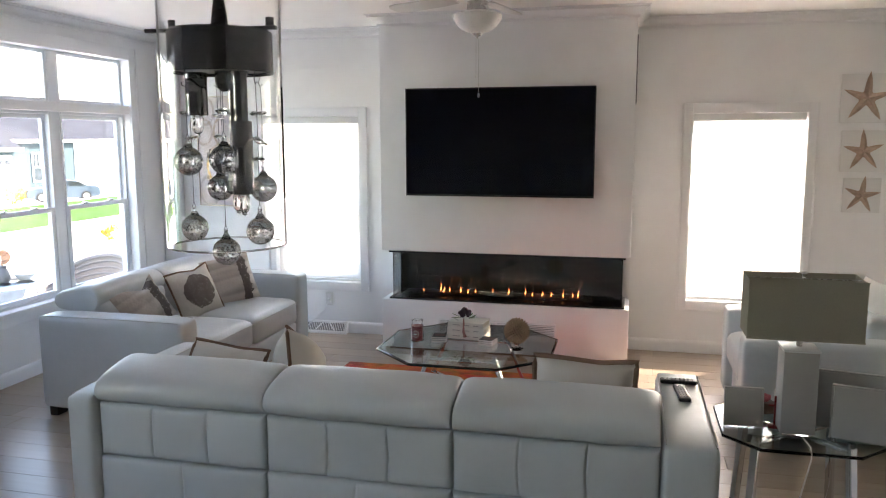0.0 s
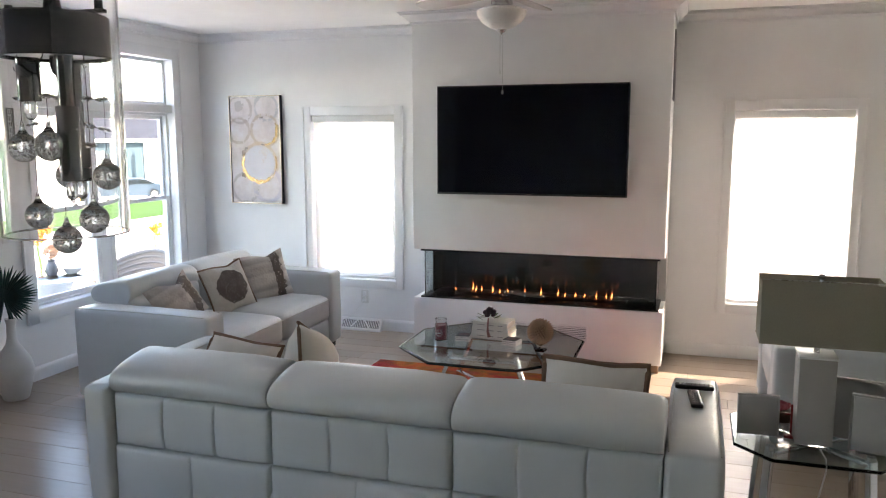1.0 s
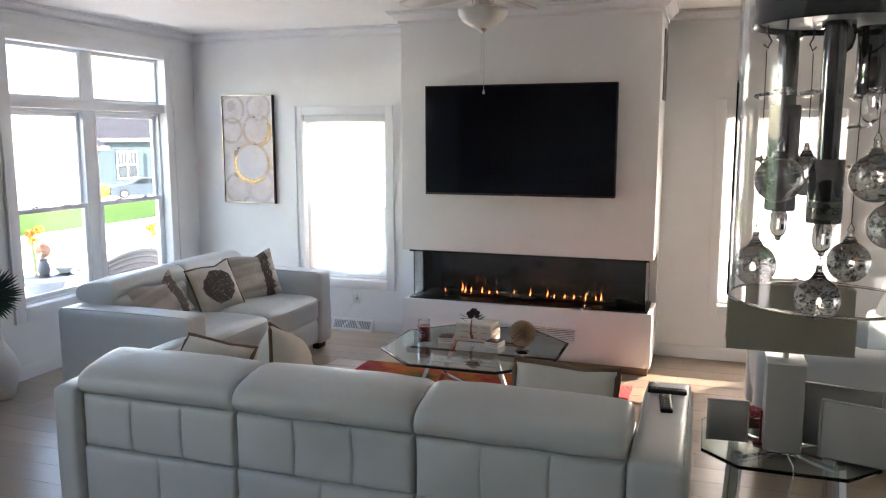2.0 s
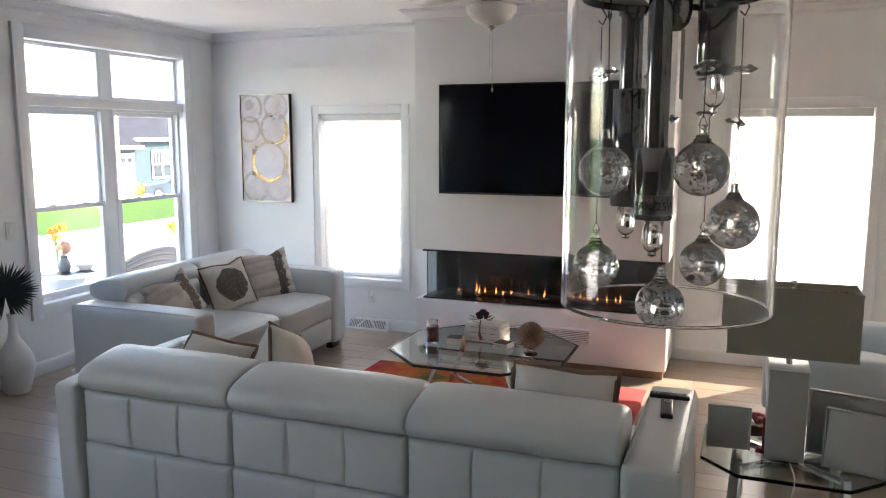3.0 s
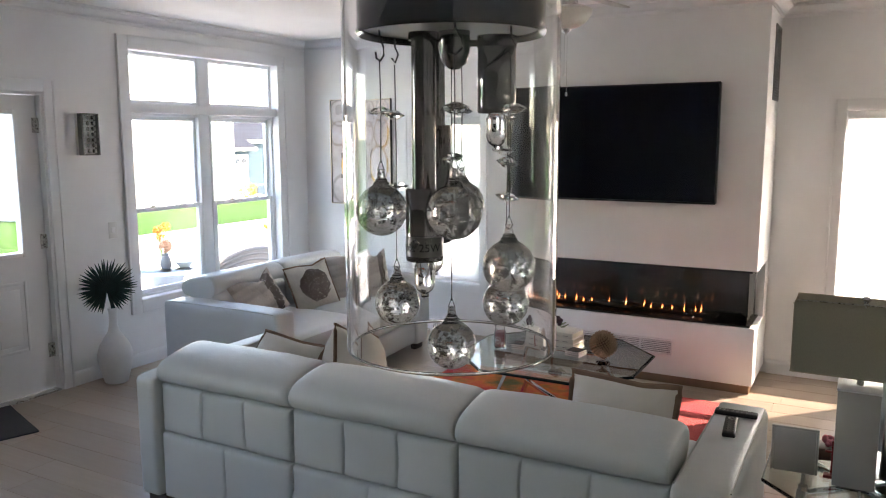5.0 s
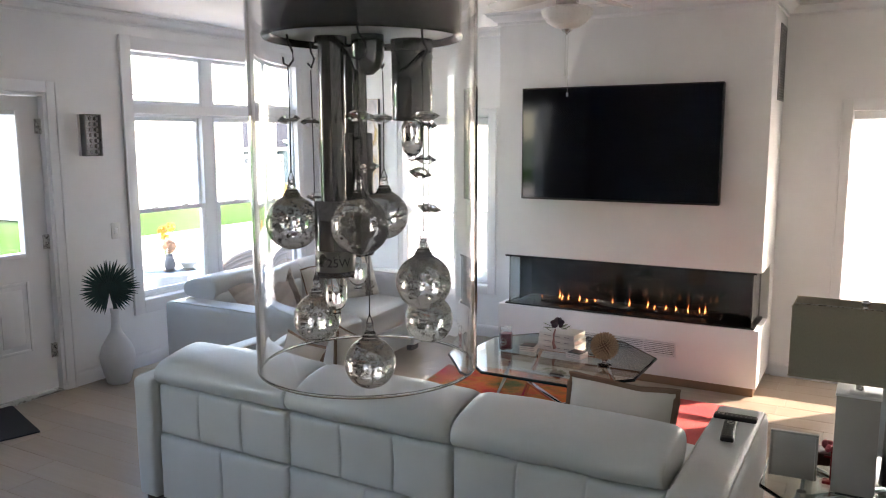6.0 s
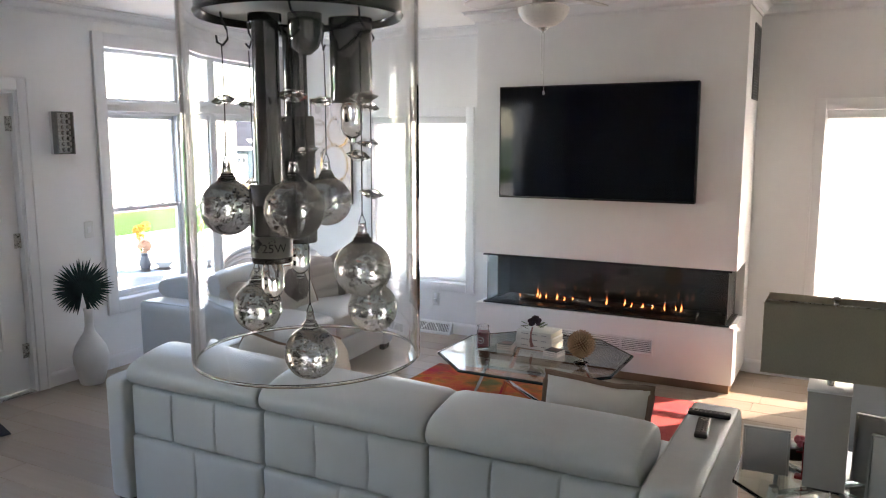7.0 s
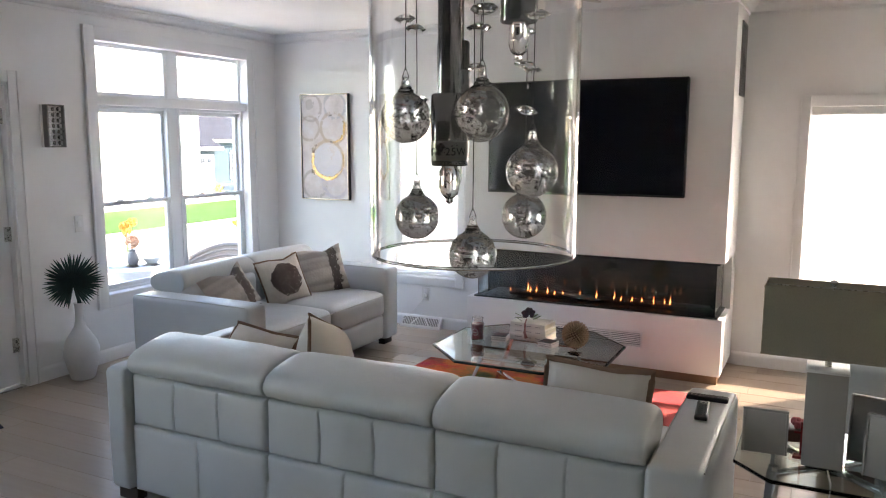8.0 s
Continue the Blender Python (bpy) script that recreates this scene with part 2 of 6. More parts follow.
def bm_sweep(profile, x0, x1, r=0.09, seed=0, bm=None):
    """A padded roll along x: the closed profile of (y, z), rounded off over r at both ends."""
    bm = bm or bmesh.new()
    cy = sum(p[0] for p in profile) / len(profile)
    cz = min(p[1] for p in profile) + 0.035
    ends = [math.pi / 2 * k / 9 for k in range(10)]
    left = [(x0 + r * (1 - math.cos(a)), 0.8 + 0.2 * math.sin(a) ** 0.6) for a in ends]
    mid = [(x0 + r + (x1 - x0 - 2 * r) * k / 12, 1.0) for k in range(1, 12)]
    stations = left + mid + [(x0 + x1 - x, k) for x, k in left[::-1]]
    rings = []
    for x, k in stations:
        sag = 0.006 * math.sin(math.pi * (x - x0) / (x1 - x0))
        ring = []
        for y, z in profile:
            p = Vector((x, cy + (y - cy) * (0.55 + 0.45 * k), cz + (z - cz) * k + (sag if z > cz else 0)))
            ring.append(bm.verts.new(p + 0.005 * noise.noise_vector(p * 5.5 + Vector((seed * 3.7, seed, 0)))))
        rings.append(ring)
    m = len(profile)
    for a, b in zip(rings, rings[1:]):
        for j in range(m):
            bm.faces.new((a[j], a[(j + 1) % m], b[(j + 1) % m], b[j]))
    bm.faces.new(rings[0][::-1])
    bm.faces.new(rings[-1])
    bmesh.ops.recalc_face_normals(bm, faces=bm.faces)
    return bm


def bm_quilt(size, at, seams, r=0.022, seed=0):
    """A padded back panel, its outer face (-y) swelling between drawn-in upright seams."""
    bm = bmesh.new()
    w, d, h = size
    stops = [0.0] + sorted(seams) + [1.0]
    us = sorted({round(u, 4) for u in [k / 40 for k in range(41)] + [x + o / w for x in seams for o in (-0.014, -0.009, -0.005, -0.0025, 0, 0.0025, 0.005, 0.009, 0.014)] + [o / w for o in (0.004, 0.01)] + [1 - o / w for o in (0.004, 0.01)]})
    vs = sorted({k / 14 for k in range(15)} | {0.004 / h, 0.01 / h, 1 - 0.004 / h, 1 - 0.01 / h})

    def lip(e):
        return r - math.sqrt(max(0.0, r * r - (r - e) ** 2)) if e < r else 0.0

    rows = []
    for v in vs:
        row = []
        for u in us:
            x, z = (u - 0.5) * w, (v - 0.5) * h
            y = -d / 2 + max(lip(min(u, 1 - u) * w), lip(min(v, 1 - v) * h))
            for q, (a, b) in enumerate(zip(stops, stops[1:])):
                if a <= u <= b:
                    y -= 0.007 * max(0.0, math.sin(math.pi * (u - a) / (b - a))) ** 0.7 * max(0.0, math.sin(math.pi * v)) ** 0.6
            for q, c in enumerate(seams):
                t = (x - (c - 0.5) * w) / 0.006
                y += 0.006 * math.exp(-t * t)
            bend = 0.007 * math.sin(math.pi * v) * (1 if seed % 2 else -1)
            p = Vector((x + bend * math.sin(math.pi * u), y, z)) + Vector(at)
            row.append(bm.verts.new(p + 0.002 * noise.noise_vector(p * 8 + Vector((seed, 0, 0)))))
        rows.append(row)
    for a, b in zip(rows, rows[1:]):
        for k in range(len(us) - 1):
            bm.faces.new((a[k], a[k + 1], b[k + 1], b[k]))
    rim = rows[0] + [row[-1] for row in rows[1:]] + rows[-1][-2::-1] + [row[0] for row in rows[-2:0:-1]]
    back = [bm.verts.new((v.co.x, at[1] + d / 2, v.co.z)) for v in rim]
    for k in range(len(rim)):
        j = (k + 1) % len(rim)
        bm.faces.new((rim[j], rim[k], back[k], back[j]))
    bm.faces.new(back)
    bmesh.ops.recalc_face_normals(bm, faces=bm.faces)
    return bm


def smooth_loop(points, per=4):
    """A closed smooth curve through points of (a, b)."""
    out, n = [], len(points)
    for k in range(n):
        p0, p1, p2, p3 = (Vector(points[(k + d) % n]) for d in (-1, 0, 1, 2))
        for s in range(per):
            t = s / per
            out.append(0.5 * (2 * p1 + (p2 - p0) * t + (2 * p0 - 5 * p1 + 4 * p2 - p3) * t * t + (3 * p1 - p0 - 3 * p2 + p3) * t ** 3))
    return [tuple(p) for p in out]


def as_mesh(name, bm, material, smooth=True):
    me = bpy.data.meshes.new(name)
    bm.normal_update()
    bm.to_mesh(me)
    bm.free()
    me.materials.append(material)
    if smooth:
        me.shade_smooth()
        me.set_sharp_from_angle(angle=radians(38))
    return me


def thing(name, m, label, category, group=""):
    ob = new(name)
    ob.empty_display_size = 0.05
    ob.matrix_basis = m
    return tagged(ob, label, category, group)


def part(name, bm, material, parent, label="", smooth=True):
    ob = new(name, as_mesh(name, bm, material, smooth))
    ob.parent = parent
    if label:
        ob["label"] = label
    return ob


def single(name, bm, material, label="", category="", kind="", m=None, group="", smooth=True):
    ob = new(name, as_mesh(name, bm, material, smooth))
    if m:
        ob.matrix_basis = m
    return tagged(ob, label, category, group, kind)


# ---- the room ----
XL, XR, YN, YS, ZC, T = -4.22, 2.75, 6.40, -3.25, 2.65, 0.16


def wall_with_holes(name, axis, at, out, a0, a1, holes, label, paint=None):
    """A wall of thickness T behind the plane axis = at, with openings (a, b, z0, z1)."""
    bm = bmesh.new()
    lo, hi = sorted((at, at + out * T))
    cuts = sorted({a0, a1, *[h[0] for h in holes], *[h[1] for h in holes]})
    for p, q in zip(cuts, cuts[1:]):
        here = sorted((h[2], h[3]) for h in holes if h[0] <= p and h[1] >= q)
        z = 0.0
        for h0, h1 in here + [(ZC, ZC)]:
            if h0 > z + 1e-6:
                if axis == "y":
                    span(p, q, lo, hi, z, h0, bm=bm)
                else:
                    span(lo, hi, p, q, z, h0, bm=bm)
            z = h1
    bmesh.ops.remove_doubles(bm, verts=bm.verts, dist=1e-5)
    return single(name, bm, paint or WALL, label, "wall", "structure", smooth=False)


WL = (-3.08, -2.277, 0.455, 1.915)
WR = (0.476, 1.31, 0.43, 1.918)
BIG = (4.34, 5.985, 0.51, 2.395)
DOOR = (2.70, 3.645, 0.0, 2.05)
SIDE = (-1.0, 0.4, 0.6, 2.2)
wall_with_holes("wall_north", "y", YN, 1, XL - T, XR + T, [WL, WR], "white painted wall with two screened windows")
wall_with_holes("wall_west", "x", XL, -1, YS, YN, [BIG, DOOR, SIDE], "white painted wall with a large window and a door")
wall_with_holes("wall_south", "y", YS, -1, XL - T, XR + T, [], "unseen rear wall, painted dark to cut bounce and reflections", FARWALL)
wall_with_holes("wall_east", "x", XR, 1, YS, YN, [], "white painted wall")
single("ceiling", span(XL - T, XR + T, YS - T, YN + T, ZC, ZC + 0.12), CEIL, "smooth off-white ceiling", "ceiling", "structure", smooth=False)


def moulding(name, run, profile, material, label):
    """A moulding: (out, up) profile carried along a run of (x, y, nx, ny) corners, mitred."""
    bm = bmesh.new()
    rows = [[bm.verts.new((x + nx * o, y + ny * o, u)) for o, u in profile] for x, y, nx, ny in run]
    for a, b in zip(rows, rows[1:]):
        for j in range(len(profile) - 1):
            bm.faces.new((a[j], b[j], b[j + 1], a[j + 1]))
    bmesh.ops.recalc_face_normals(bm, faces=bm.faces)
    return single(name, bm, material, label, "moulding", "structure")


# the chimney breast
BX0, BX1, BY = -1.88, 0.032, 5.77
CROWN = [(0, 2.565), (0.012, 2.565), (0.014, 2.585), (0.03, 2.592), (0.05, 2.615), (0.075, 2.628), (0.078, 2.64), (0.09, 2.642), (0.09, ZC)]
moulding("trim", [(XL, YS, 1, 0), (XL, YN, 1, -1), (BX0, YN, -1, -1), (BX0, BY, -1, -1), (BX1, BY, 1, -1), (BX1, YN, 1, -1), (XR, YN, -1, -1), (XR, YS, -1, 0)], CROWN, TRIM, "white crown moulding round the ceiling")
SKIRT = [(0.016, 0.0), (0.016, 0.075), (0.012, 0.09), (0.004, 0.1), (0, 0.1)]
moulding("baseboard", [(XL, DOOR[1] + 0.075, 1, 0), (XL, YN, 1, -1), (BX0, YN, -1, -1)], SKIRT, TRIM, "white painted baseboard")
moulding("baseboard", [(BX1, YN, 1, -1), (XR, YN, -1, -1), (XR, YS, -1, 1), (XL, YS, 1, 1), (XL, DOOR[0] - 0.075, 1, 0)], SKIRT, TRIM, "white painted baseboard")


def breast():
    b = tagged(new("chimney_breast"), "white painted chimney breast with a plain smooth front", "chimney breast", kind="structure")
    b.matrix_basis = pose((BX0 + BX1) / 2, 6.0, 0)
    inv = b.matrix_basis.inverted()

    def add(name, bm, mat, label="", smooth=True):
        bm.transform(inv)
        return part(name, bm, mat, b, label, smooth)

    add("upper_front", span(BX0, BX1, BY, YN, 0.852, ZC, 0.004), WALL)
    add("back_panel", span(BX0, BX1, 6.2, YN, 0.462, 0.852), WALL)
    add("hearth_base", span(BX0, BX1, BY, YN, 0.062, 0.462, 0.004), WALL)
    add("plinth", span(BX0 + 0.02, BX1 - 0.02, BY + 0.02, YN, 0, 0.062), PLINTH, "brown wooden plinth under the hearth")


breast()


# unseen block added outside the north wall to keep the sun off window_1
single("sun_blocker", span(BX0, BX1, YN + T, YN + T + 1.3, -0.3, 4.2), TRIM, "unseen white block that keeps the sun off the left screened window", "chimney", "structure", smooth=False)


# ---- windows and door ----
def casing(parent, axis, at, inward, a0, a1, z0, z1, w, depth=0.018, sill=True):
    """Flat boards round an opening, mitred end to end, on the room's side."""
    boards = [(a0 - w, a0, z0 - w, z1 + w), (a1, a1 + w, z0 - w, z1 + w), (a0, a1, z1, z1 + w), (a0, a1, z0 - w, z0)]
    for p, q, r, s in boards:
        lo, hi = sorted((at, at + inward * depth))
        bm = span(p, q, lo, hi, r, s, 0.004) if axis == "y" else span(lo, hi, p, q, r, s, 0.004)
        part("casing", bm, TRIM, parent)
        lo, hi = sorted((at + inward * depth, at + inward * (depth + 0.008)))
        if q - p < s - r:
            e = p if p < a0 else q
            e0, e1 = (e, e + 0.016) if p < a0 else (e - 0.016, e)
            bm = span(e0, e1, lo, hi, r, s, 0.003) if axis == "y" else span(lo, hi, e0, e1, r, s, 0.003)
            part("casing_bead", bm, TRIM, parent)


def bars(parent, name, axis, at, depth, a0, a1, z0, z1, w, material):
    """A rectangular frame of four bars."""
    lo, hi = at - depth / 2, at + depth / 2
    for p, q, r, s in [(a0, a0 + w, z0, z1), (a1 - w, a1, z0, z1), (a0 + w, a1 - w, z1 - w, z1), (a0 + w, a1 - w, z0, z0 + w)]:
        part(name, span(p, q, lo, hi, r, s, 0.003) if axis == "y" else span(lo, hi, p, q, r, s, 0.003), material, parent)


def pane(parent, axis, at, a0, a1, z0, z1):
    bm = span(a0, a1, at - 0.002, at + 0.002, z0, z1) if axis == "y" else span(at - 0.002, at + 0.002, a0, a1, z0, z1)
    ob = part("pane", bm, PANE, parent, smooth=False)
    ob.visible_shadow = False


def screened_window(name, hole):
    x0, x1, z0, z1 = hole
    w = tagged(new(name), "white framed sash window with a lowered white solar screen", "window", kind="structure")
    casing(w, "y", YN, -1, x0, x1, z0, z1, 0.075)
    bars(w, "window_frame", "y", YN + 0.11, 0.06, x0, x1, z0, z1, 0.035, VINYL)
    zm = z0 + (z1 - z0) * 0.42
    bars(w, "sash", "y", YN + 0.125, 0.03, x0 + 0.035, x1 - 0.035, zm, z1 - 0.035, 0.035, VINYL)
    bars(w, "sash", "y", YN + 0.095, 0.03, x0 + 0.035, x1 - 0.035, z0 + 0.035, zm + 0.04, 0.035, VINYL)
    pane(w, "y", YN + 0.125, x0 + 0.07, x1 - 0.07, zm, z1 - 0.07)
    pane(w, "y", YN + 0.095, x0 + 0.07, x1 - 0.07, z0 + 0.07, zm)
    b = thing("roller_blind", pose((x0 + x1) / 2, YN + 0.03, z1), "white roller blind pulled down over a window", "blind", "roller blinds")
    hw = (x1 - x0) / 2 - 0.008
    part("cassette", bm_box((2 * hw, 0.045, 0.058), (0, 0, -0.031), 0.006), WHITEPLASTIC, b)
    bm = bmesh.new()
    for k in range(9):
        za, zb = -0.06 - (z1 - z0 - 0.085) * k / 9, -0.06 - (z1 - z0 - 0.085) * (k + 1) / 9
        bm.faces.new([bm.verts.new(p) for p in ((-hw + 0.006, 0.004, za), (hw - 0.006, 0.004, za), (hw - 0.006, 0.004, zb), (-hw + 0.006, 0.004, zb))])
    bmesh.ops.remove_doubles(bm, verts=bm.verts, dist=1e-5)
    part("screen", bm, SCREEN, b, "translucent white screen cloth", smooth=False)
    part("bottom_bar", bm_box((2 * hw - 0.012, 0.014, 0.022), (0, 0.004, -(z1 - z0) + 0.018), 0.004), WHITEPLASTIC, b)
    part("chain_guide", bm_box((0.006, 0.008, 0.03), (hw - 0.03, -0.012, -0.19), 0.002), GREYPLASTIC, b)


screened_window("window_1", WL)
screened_window("window_2", WR)


def big_window():
    y0, y1, z0, z1 = BIG
    w = tagged(new("window_3"), "large white window of two sashes under a pair of transoms", "window", kind="structure")
    casing(w, "x", XL, 1, y0, y1, z0, z1, 0.1)
    part("window_sill", span(XL - 0.14, XL + 0.014, y0 + 0.002, y1 - 0.002, z0 - 0.012, z0 + 0.004, 0.002), TRIM, w)
    gx = XL - 0.1
    ym, zt0, zt1 = (y0 + y1) / 2 - 0.015, 1.935, 2.005
    part("transom_bar", span(gx - 0.04, XL - 0.004, y0, y1, zt0, zt1, 0.005), TRIM, w)
    part("mullion", span(gx - 0.04, gx + 0.03, ym - 0.05, ym + 0.05, z0, zt0, 0.004), VINYL, w)
    part("mullion", span(gx - 0.04, gx + 0.03, ym - 0.05, ym + 0.05, zt1, z1, 0.004), VINYL, w)
    for a, b in ((y0, ym - 0.05), (ym + 0.05, y1)):
        bars(w, "window_frame", "x", gx, 0.05, a, b, zt1, z1, 0.028, VINYL)
        pane(w, "x", gx, a + 0.028, b - 0.028, zt1 + 0.028, z1 - 0.028)
        bars(w, "window_frame", "x", gx, 0.07, a, b, z0, zt0, 0.022, VINYL)
        bars(w, "sash", "x", gx - 0.018, 0.03, a + 0.022, b - 0.022, 1.17, zt0 - 0.022, 0.032, VINYL)
        bars(w, "sash", "x", gx + 0.014, 0.03, a + 0.022, b - 0.022, z0 + 0.022, 1.205, 0.034, VINYL)
        pane(w, "x", gx - 0.018, a + 0.05, b - 0.05, 1.2, zt0 - 0.05)
        pane(w, "x", gx + 0.014, a + 0.05, b - 0.05, z0 + 0.05, 1.175)
        for f in (0.3, 0.7):
            part("sash_lock", span(gx + 0.012, gx + 0.04, a + (b - a) * f - 0.025, a + (b - a) * f + 0.025, 1.205, 1.222, 0.004), NICKEL, w)


big_window()


def side_window():
    y0, y1, z0, z1 = SIDE
    w = tagged(new("window_4"), "white framed side window", "window", kind="structure")
    casing(w, "x", XL, 1, y0, y1, z0, z1, 0.09)
    bars(w, "window_frame", "x", XL - 0.1, 0.06, y0, y1, z0, z1, 0.04, VINYL)
    pane(w, "x", XL - 0.1, y0 + 0.04, y1 - 0.04, z0 + 0.04, z1 - 0.04)


side_window()


def front_door():
    y0, y1, z0, z1 = DOOR
    d = tagged(new("door_1"), "white panelled entrance door with a glazed upper half, shut", "door", kind="structure")
    slab = XL - 0.05
    casing(d, "x", XL, 1, y0, y1, z0, z1, 0.075)
    part("jamb", span(XL - T, XL, y1 - 0.02, y1, 0, z1), TRIM, d)
    part("jamb", span(XL - T, XL, y0, y0 + 0.02, 0, z1), TRIM, d)
    part("jamb", span(XL - T, XL, y0 + 0.02, y1 - 0.02, z1 - 0.02, z1), TRIM, d)
    part("threshold", span(XL - T, XL + 0.01, y0 + 0.02, y1 - 0.02, 0.0, 0.014, 0.004), NICKEL, d)
    a0, a1, b0, b1 = y0 + 0.024, y1 - 0.024, 0.018, z1 - 0.024
    g0, g1, h0, h1 = a0 + 0.17, a1 - 0.17, 0.99, 1.9
    bm = bmesh.new()
    for p, q, r, s in [(a0, g0, b0, b1), (g1, a1, b0, b1), (g0, g1, h1, b1), (g0, g1, b0, h0)]:
        span(slab - 0.042, slab, p, q, r, s, bm=bm)
    leaf = part("door_leaf", bm, TRIM, d, smooth=False)
    for p, q, r, s in [(g0 - 0.03, g0, h0 - 0.03, h1 + 0.03), (g1, g1 + 0.03, h0 - 0.03, h1 + 0.03), (g0, g1, h1, h1 + 0.03), (g0, g1, h0 - 0.03, h0)]:
        part("glazing_bead", span(slab, slab + 0.012, p, q, r, s, 0.005), TRIM, leaf)
    pane(d, "x", slab - 0.02, g0, g1, h0, h1)
    ym = (g0 + g1) / 2
    for p, q in ((g0 - 0.01, ym - 0.03), (ym + 0.03, g1 + 0.01)):
        for r, s, t, u in [(p, p + 0.02, 0.32, 0.8), (q - 0.02, q, 0.32, 0.8), (p + 0.02, q - 0.02, 0.78, 0.8), (p + 0.02, q - 0.02, 0.32, 0.34)]:
            part("panel_bead", span(slab, slab + 0.009, r, s, t, u, 0.004), TRIM, leaf)
        part("raised_panel", span(slab, slab + 0.006, p + 0.05, q - 0.05, 0.37, 0.75, 0.004), TRIM, leaf)
    for z in (0.29, 1.05, 1.83):
        part("hinge", bm_rod((slab + 0.01, y1 - 0.022, z - 0.05), (slab + 0.01, y1 - 0.022, z + 0.05), 0.009, 10), NICKEL, d, "brushed nickel hinge")
        part("hinge_leaf", span(slab, slab + 0.004, y1 - 0.06, y1 - 0.024, z - 0.05, z + 0.05), NICKEL, d)
    k = part("door_handle", bm_lathe([(0, 0), (0.03, 0), (0.03, 0.008), (0.012, 0.012), (0.012, 0.04), (0.028, 0.045), (0.03, 0.06), (0.018, 0.072), (0, 0.074)], 18), NICKEL, d)
    k.matrix_basis = pose(slab, a0 + 0.07, 0.95, 0, 90, 0)


front_door()


# ---- the fireplace, set into the breast ----
FIREPLATE = plain("firebox_plate", (0.02, 0.02, 0.023), 0.08, 0.0, vary=0.1, grain=5, relief=0)
def fireplace():
    f = thing("fireplace", pose((BX0 + BX1) / 2, 5.98, 0.464), "long black gas fireplace behind glass with small flames", "fireplace")
    x0, x1 = -0.9, 0.925
    part("base_plate", span(x0, x1, -0.2, 0.21, 0, 0.012, 0.002), BLACKMETAL, f, "black metal base plate")
    part("back_plate", span(x0 + 0.04, x1 - 0.03, 0.2, 0.215, 0.012, 0.385), FIREPLATE, f)
    # added dark plate in place of the dark reflection in the left side glass
    part("side_reflection_plate", span(x0 + 0.042, x0 + 0.05, -0.02, 0.2, 0.012, 0.372), FIREPLATE, f)
    part("top_plate", span(x0, x1, -0.2, 0.2, 0.372, 0.385), FIREPLATE, f)
    part("front_glass", span(x0 + 0.03, x1 - 0.02, -0.19, -0.184, 0.012, 0.372), SMOKEGLASS, f, "clear front glass")
    part("side_glass", span(x0 + 0.03, x0 + 0.036, -0.184, 0.19, 0.012, 0.372), SMOKEGLASS, f)
    part("side_glass", span(x1 - 0.026, x1 - 0.02, -0.184, 0.1, 0.012, 0.372), SMOKEGLASS, f)
    part("corner_post", span(x1 - 0.09, x1 - 0.02, 0.1, 0.19, 0.012, 0.372), BLACKMETAL, f)
    part("corner_post", span(x0 + 0.03, x0 + 0.045, 0.185, 0.2, 0.012, 0.372), NICKEL, f)
    tray = part("burner_tray", span(x0 + 0.24, x1 - 0.24, -0.06, 0.03, 0.012, 0.034, 0.004), plain("burner_grit", (0.09, 0.085, 0.08), 0.7, grain=300, relief=0.8, depth=0.004), f, "grey burner tray of crushed glass")
    rng = random.Random(4)
    chips = bmesh.new()
    for k in range(260):
        c = (rng.uniform(x0 + 0.25, x1 - 0.25), rng.uniform(-0.05, 0.02), 0.037)
        s = rng.uniform(0.004, 0.009)
        bm_box((s, s, s * 0.7), c, bm=chips, turn=Euler((rng.random() * 3, rng.random() * 3, rng.random() * 3)).to_matrix().to_4x4())
    part("crushed_glass", chips, plain("glass_chips", (0.2, 0.2, 0.2), 0.2, relief=0), tray, smooth=False)["kind"] = "stuff"
    flame, nodes, links, b = shader("flame")
    b.inputs["Base Color"].default_value = (0, 0, 0, 1)
    tc, sep = nodes.new("ShaderNodeTexCoord"), nodes.new("ShaderNodeSeparateXYZ")
    links.new(tc.outputs["Generated"], sep.inputs[0])
    links.new(ramp(nodes, links, sep.outputs[2], [(0.0, (1.0, 0.24, 0.06)), (0.35, (1.0, 0.42, 0.16)), (1.0, (1.0, 0.13, 0.02))]), b.inputs["Emission Color"])
    b.inputs["Emission Strength"].default_value = 0.32
    shapes = []
    for k in range(4):
        h, bend = 0.035 + 0.012 * k, 0.006 * (k - 1.5)
        pts = [(bend * math.sin(2.5 * t), 0.004 * math.sin(4 * t + k), h * t) for t in (0, 0.2, 0.4, 0.6, 0.8, 1)]
        shapes.append(as_mesh("flame", bm_tube(pts, [0.0025, 0.0058, 0.006, 0.0042, 0.0022, 0.0004], 8), flame))
    for k, x in enumerate((-0.66, -0.53, -0.49, -0.45, -0.36, -0.3, -0.24, -0.1, 0.03, 0.16, 0.22, 0.29, 0.36, 0.46, 0.53, 0.57)):
        fl = new("flame", shapes[(k * 7 + k // 3) % 4])
        fl.parent = f
        fl.matrix_basis = pose(x, -0.02 + 0.02 * math.sin(k * 2.3), 0.036, 0, 0, k * 50) @ Matrix.Scale(0.75 + 0.4 * ((k * 5) % 7) / 7, 4)
    part("driftwood", bm_tube([(-0.2, -0.1, 0.062), (-0.1, -0.09, 0.05), (0.0, -0.08, 0.04), (0.08, -0.05, 0.03)], [0.012, 0.016, 0.014, 0.006], 8), plain("pale_driftwood", (0.5, 0.46, 0.42), 0.6, relief=0.4, depth=0.004), f, "pale log of driftwood")


fireplace()


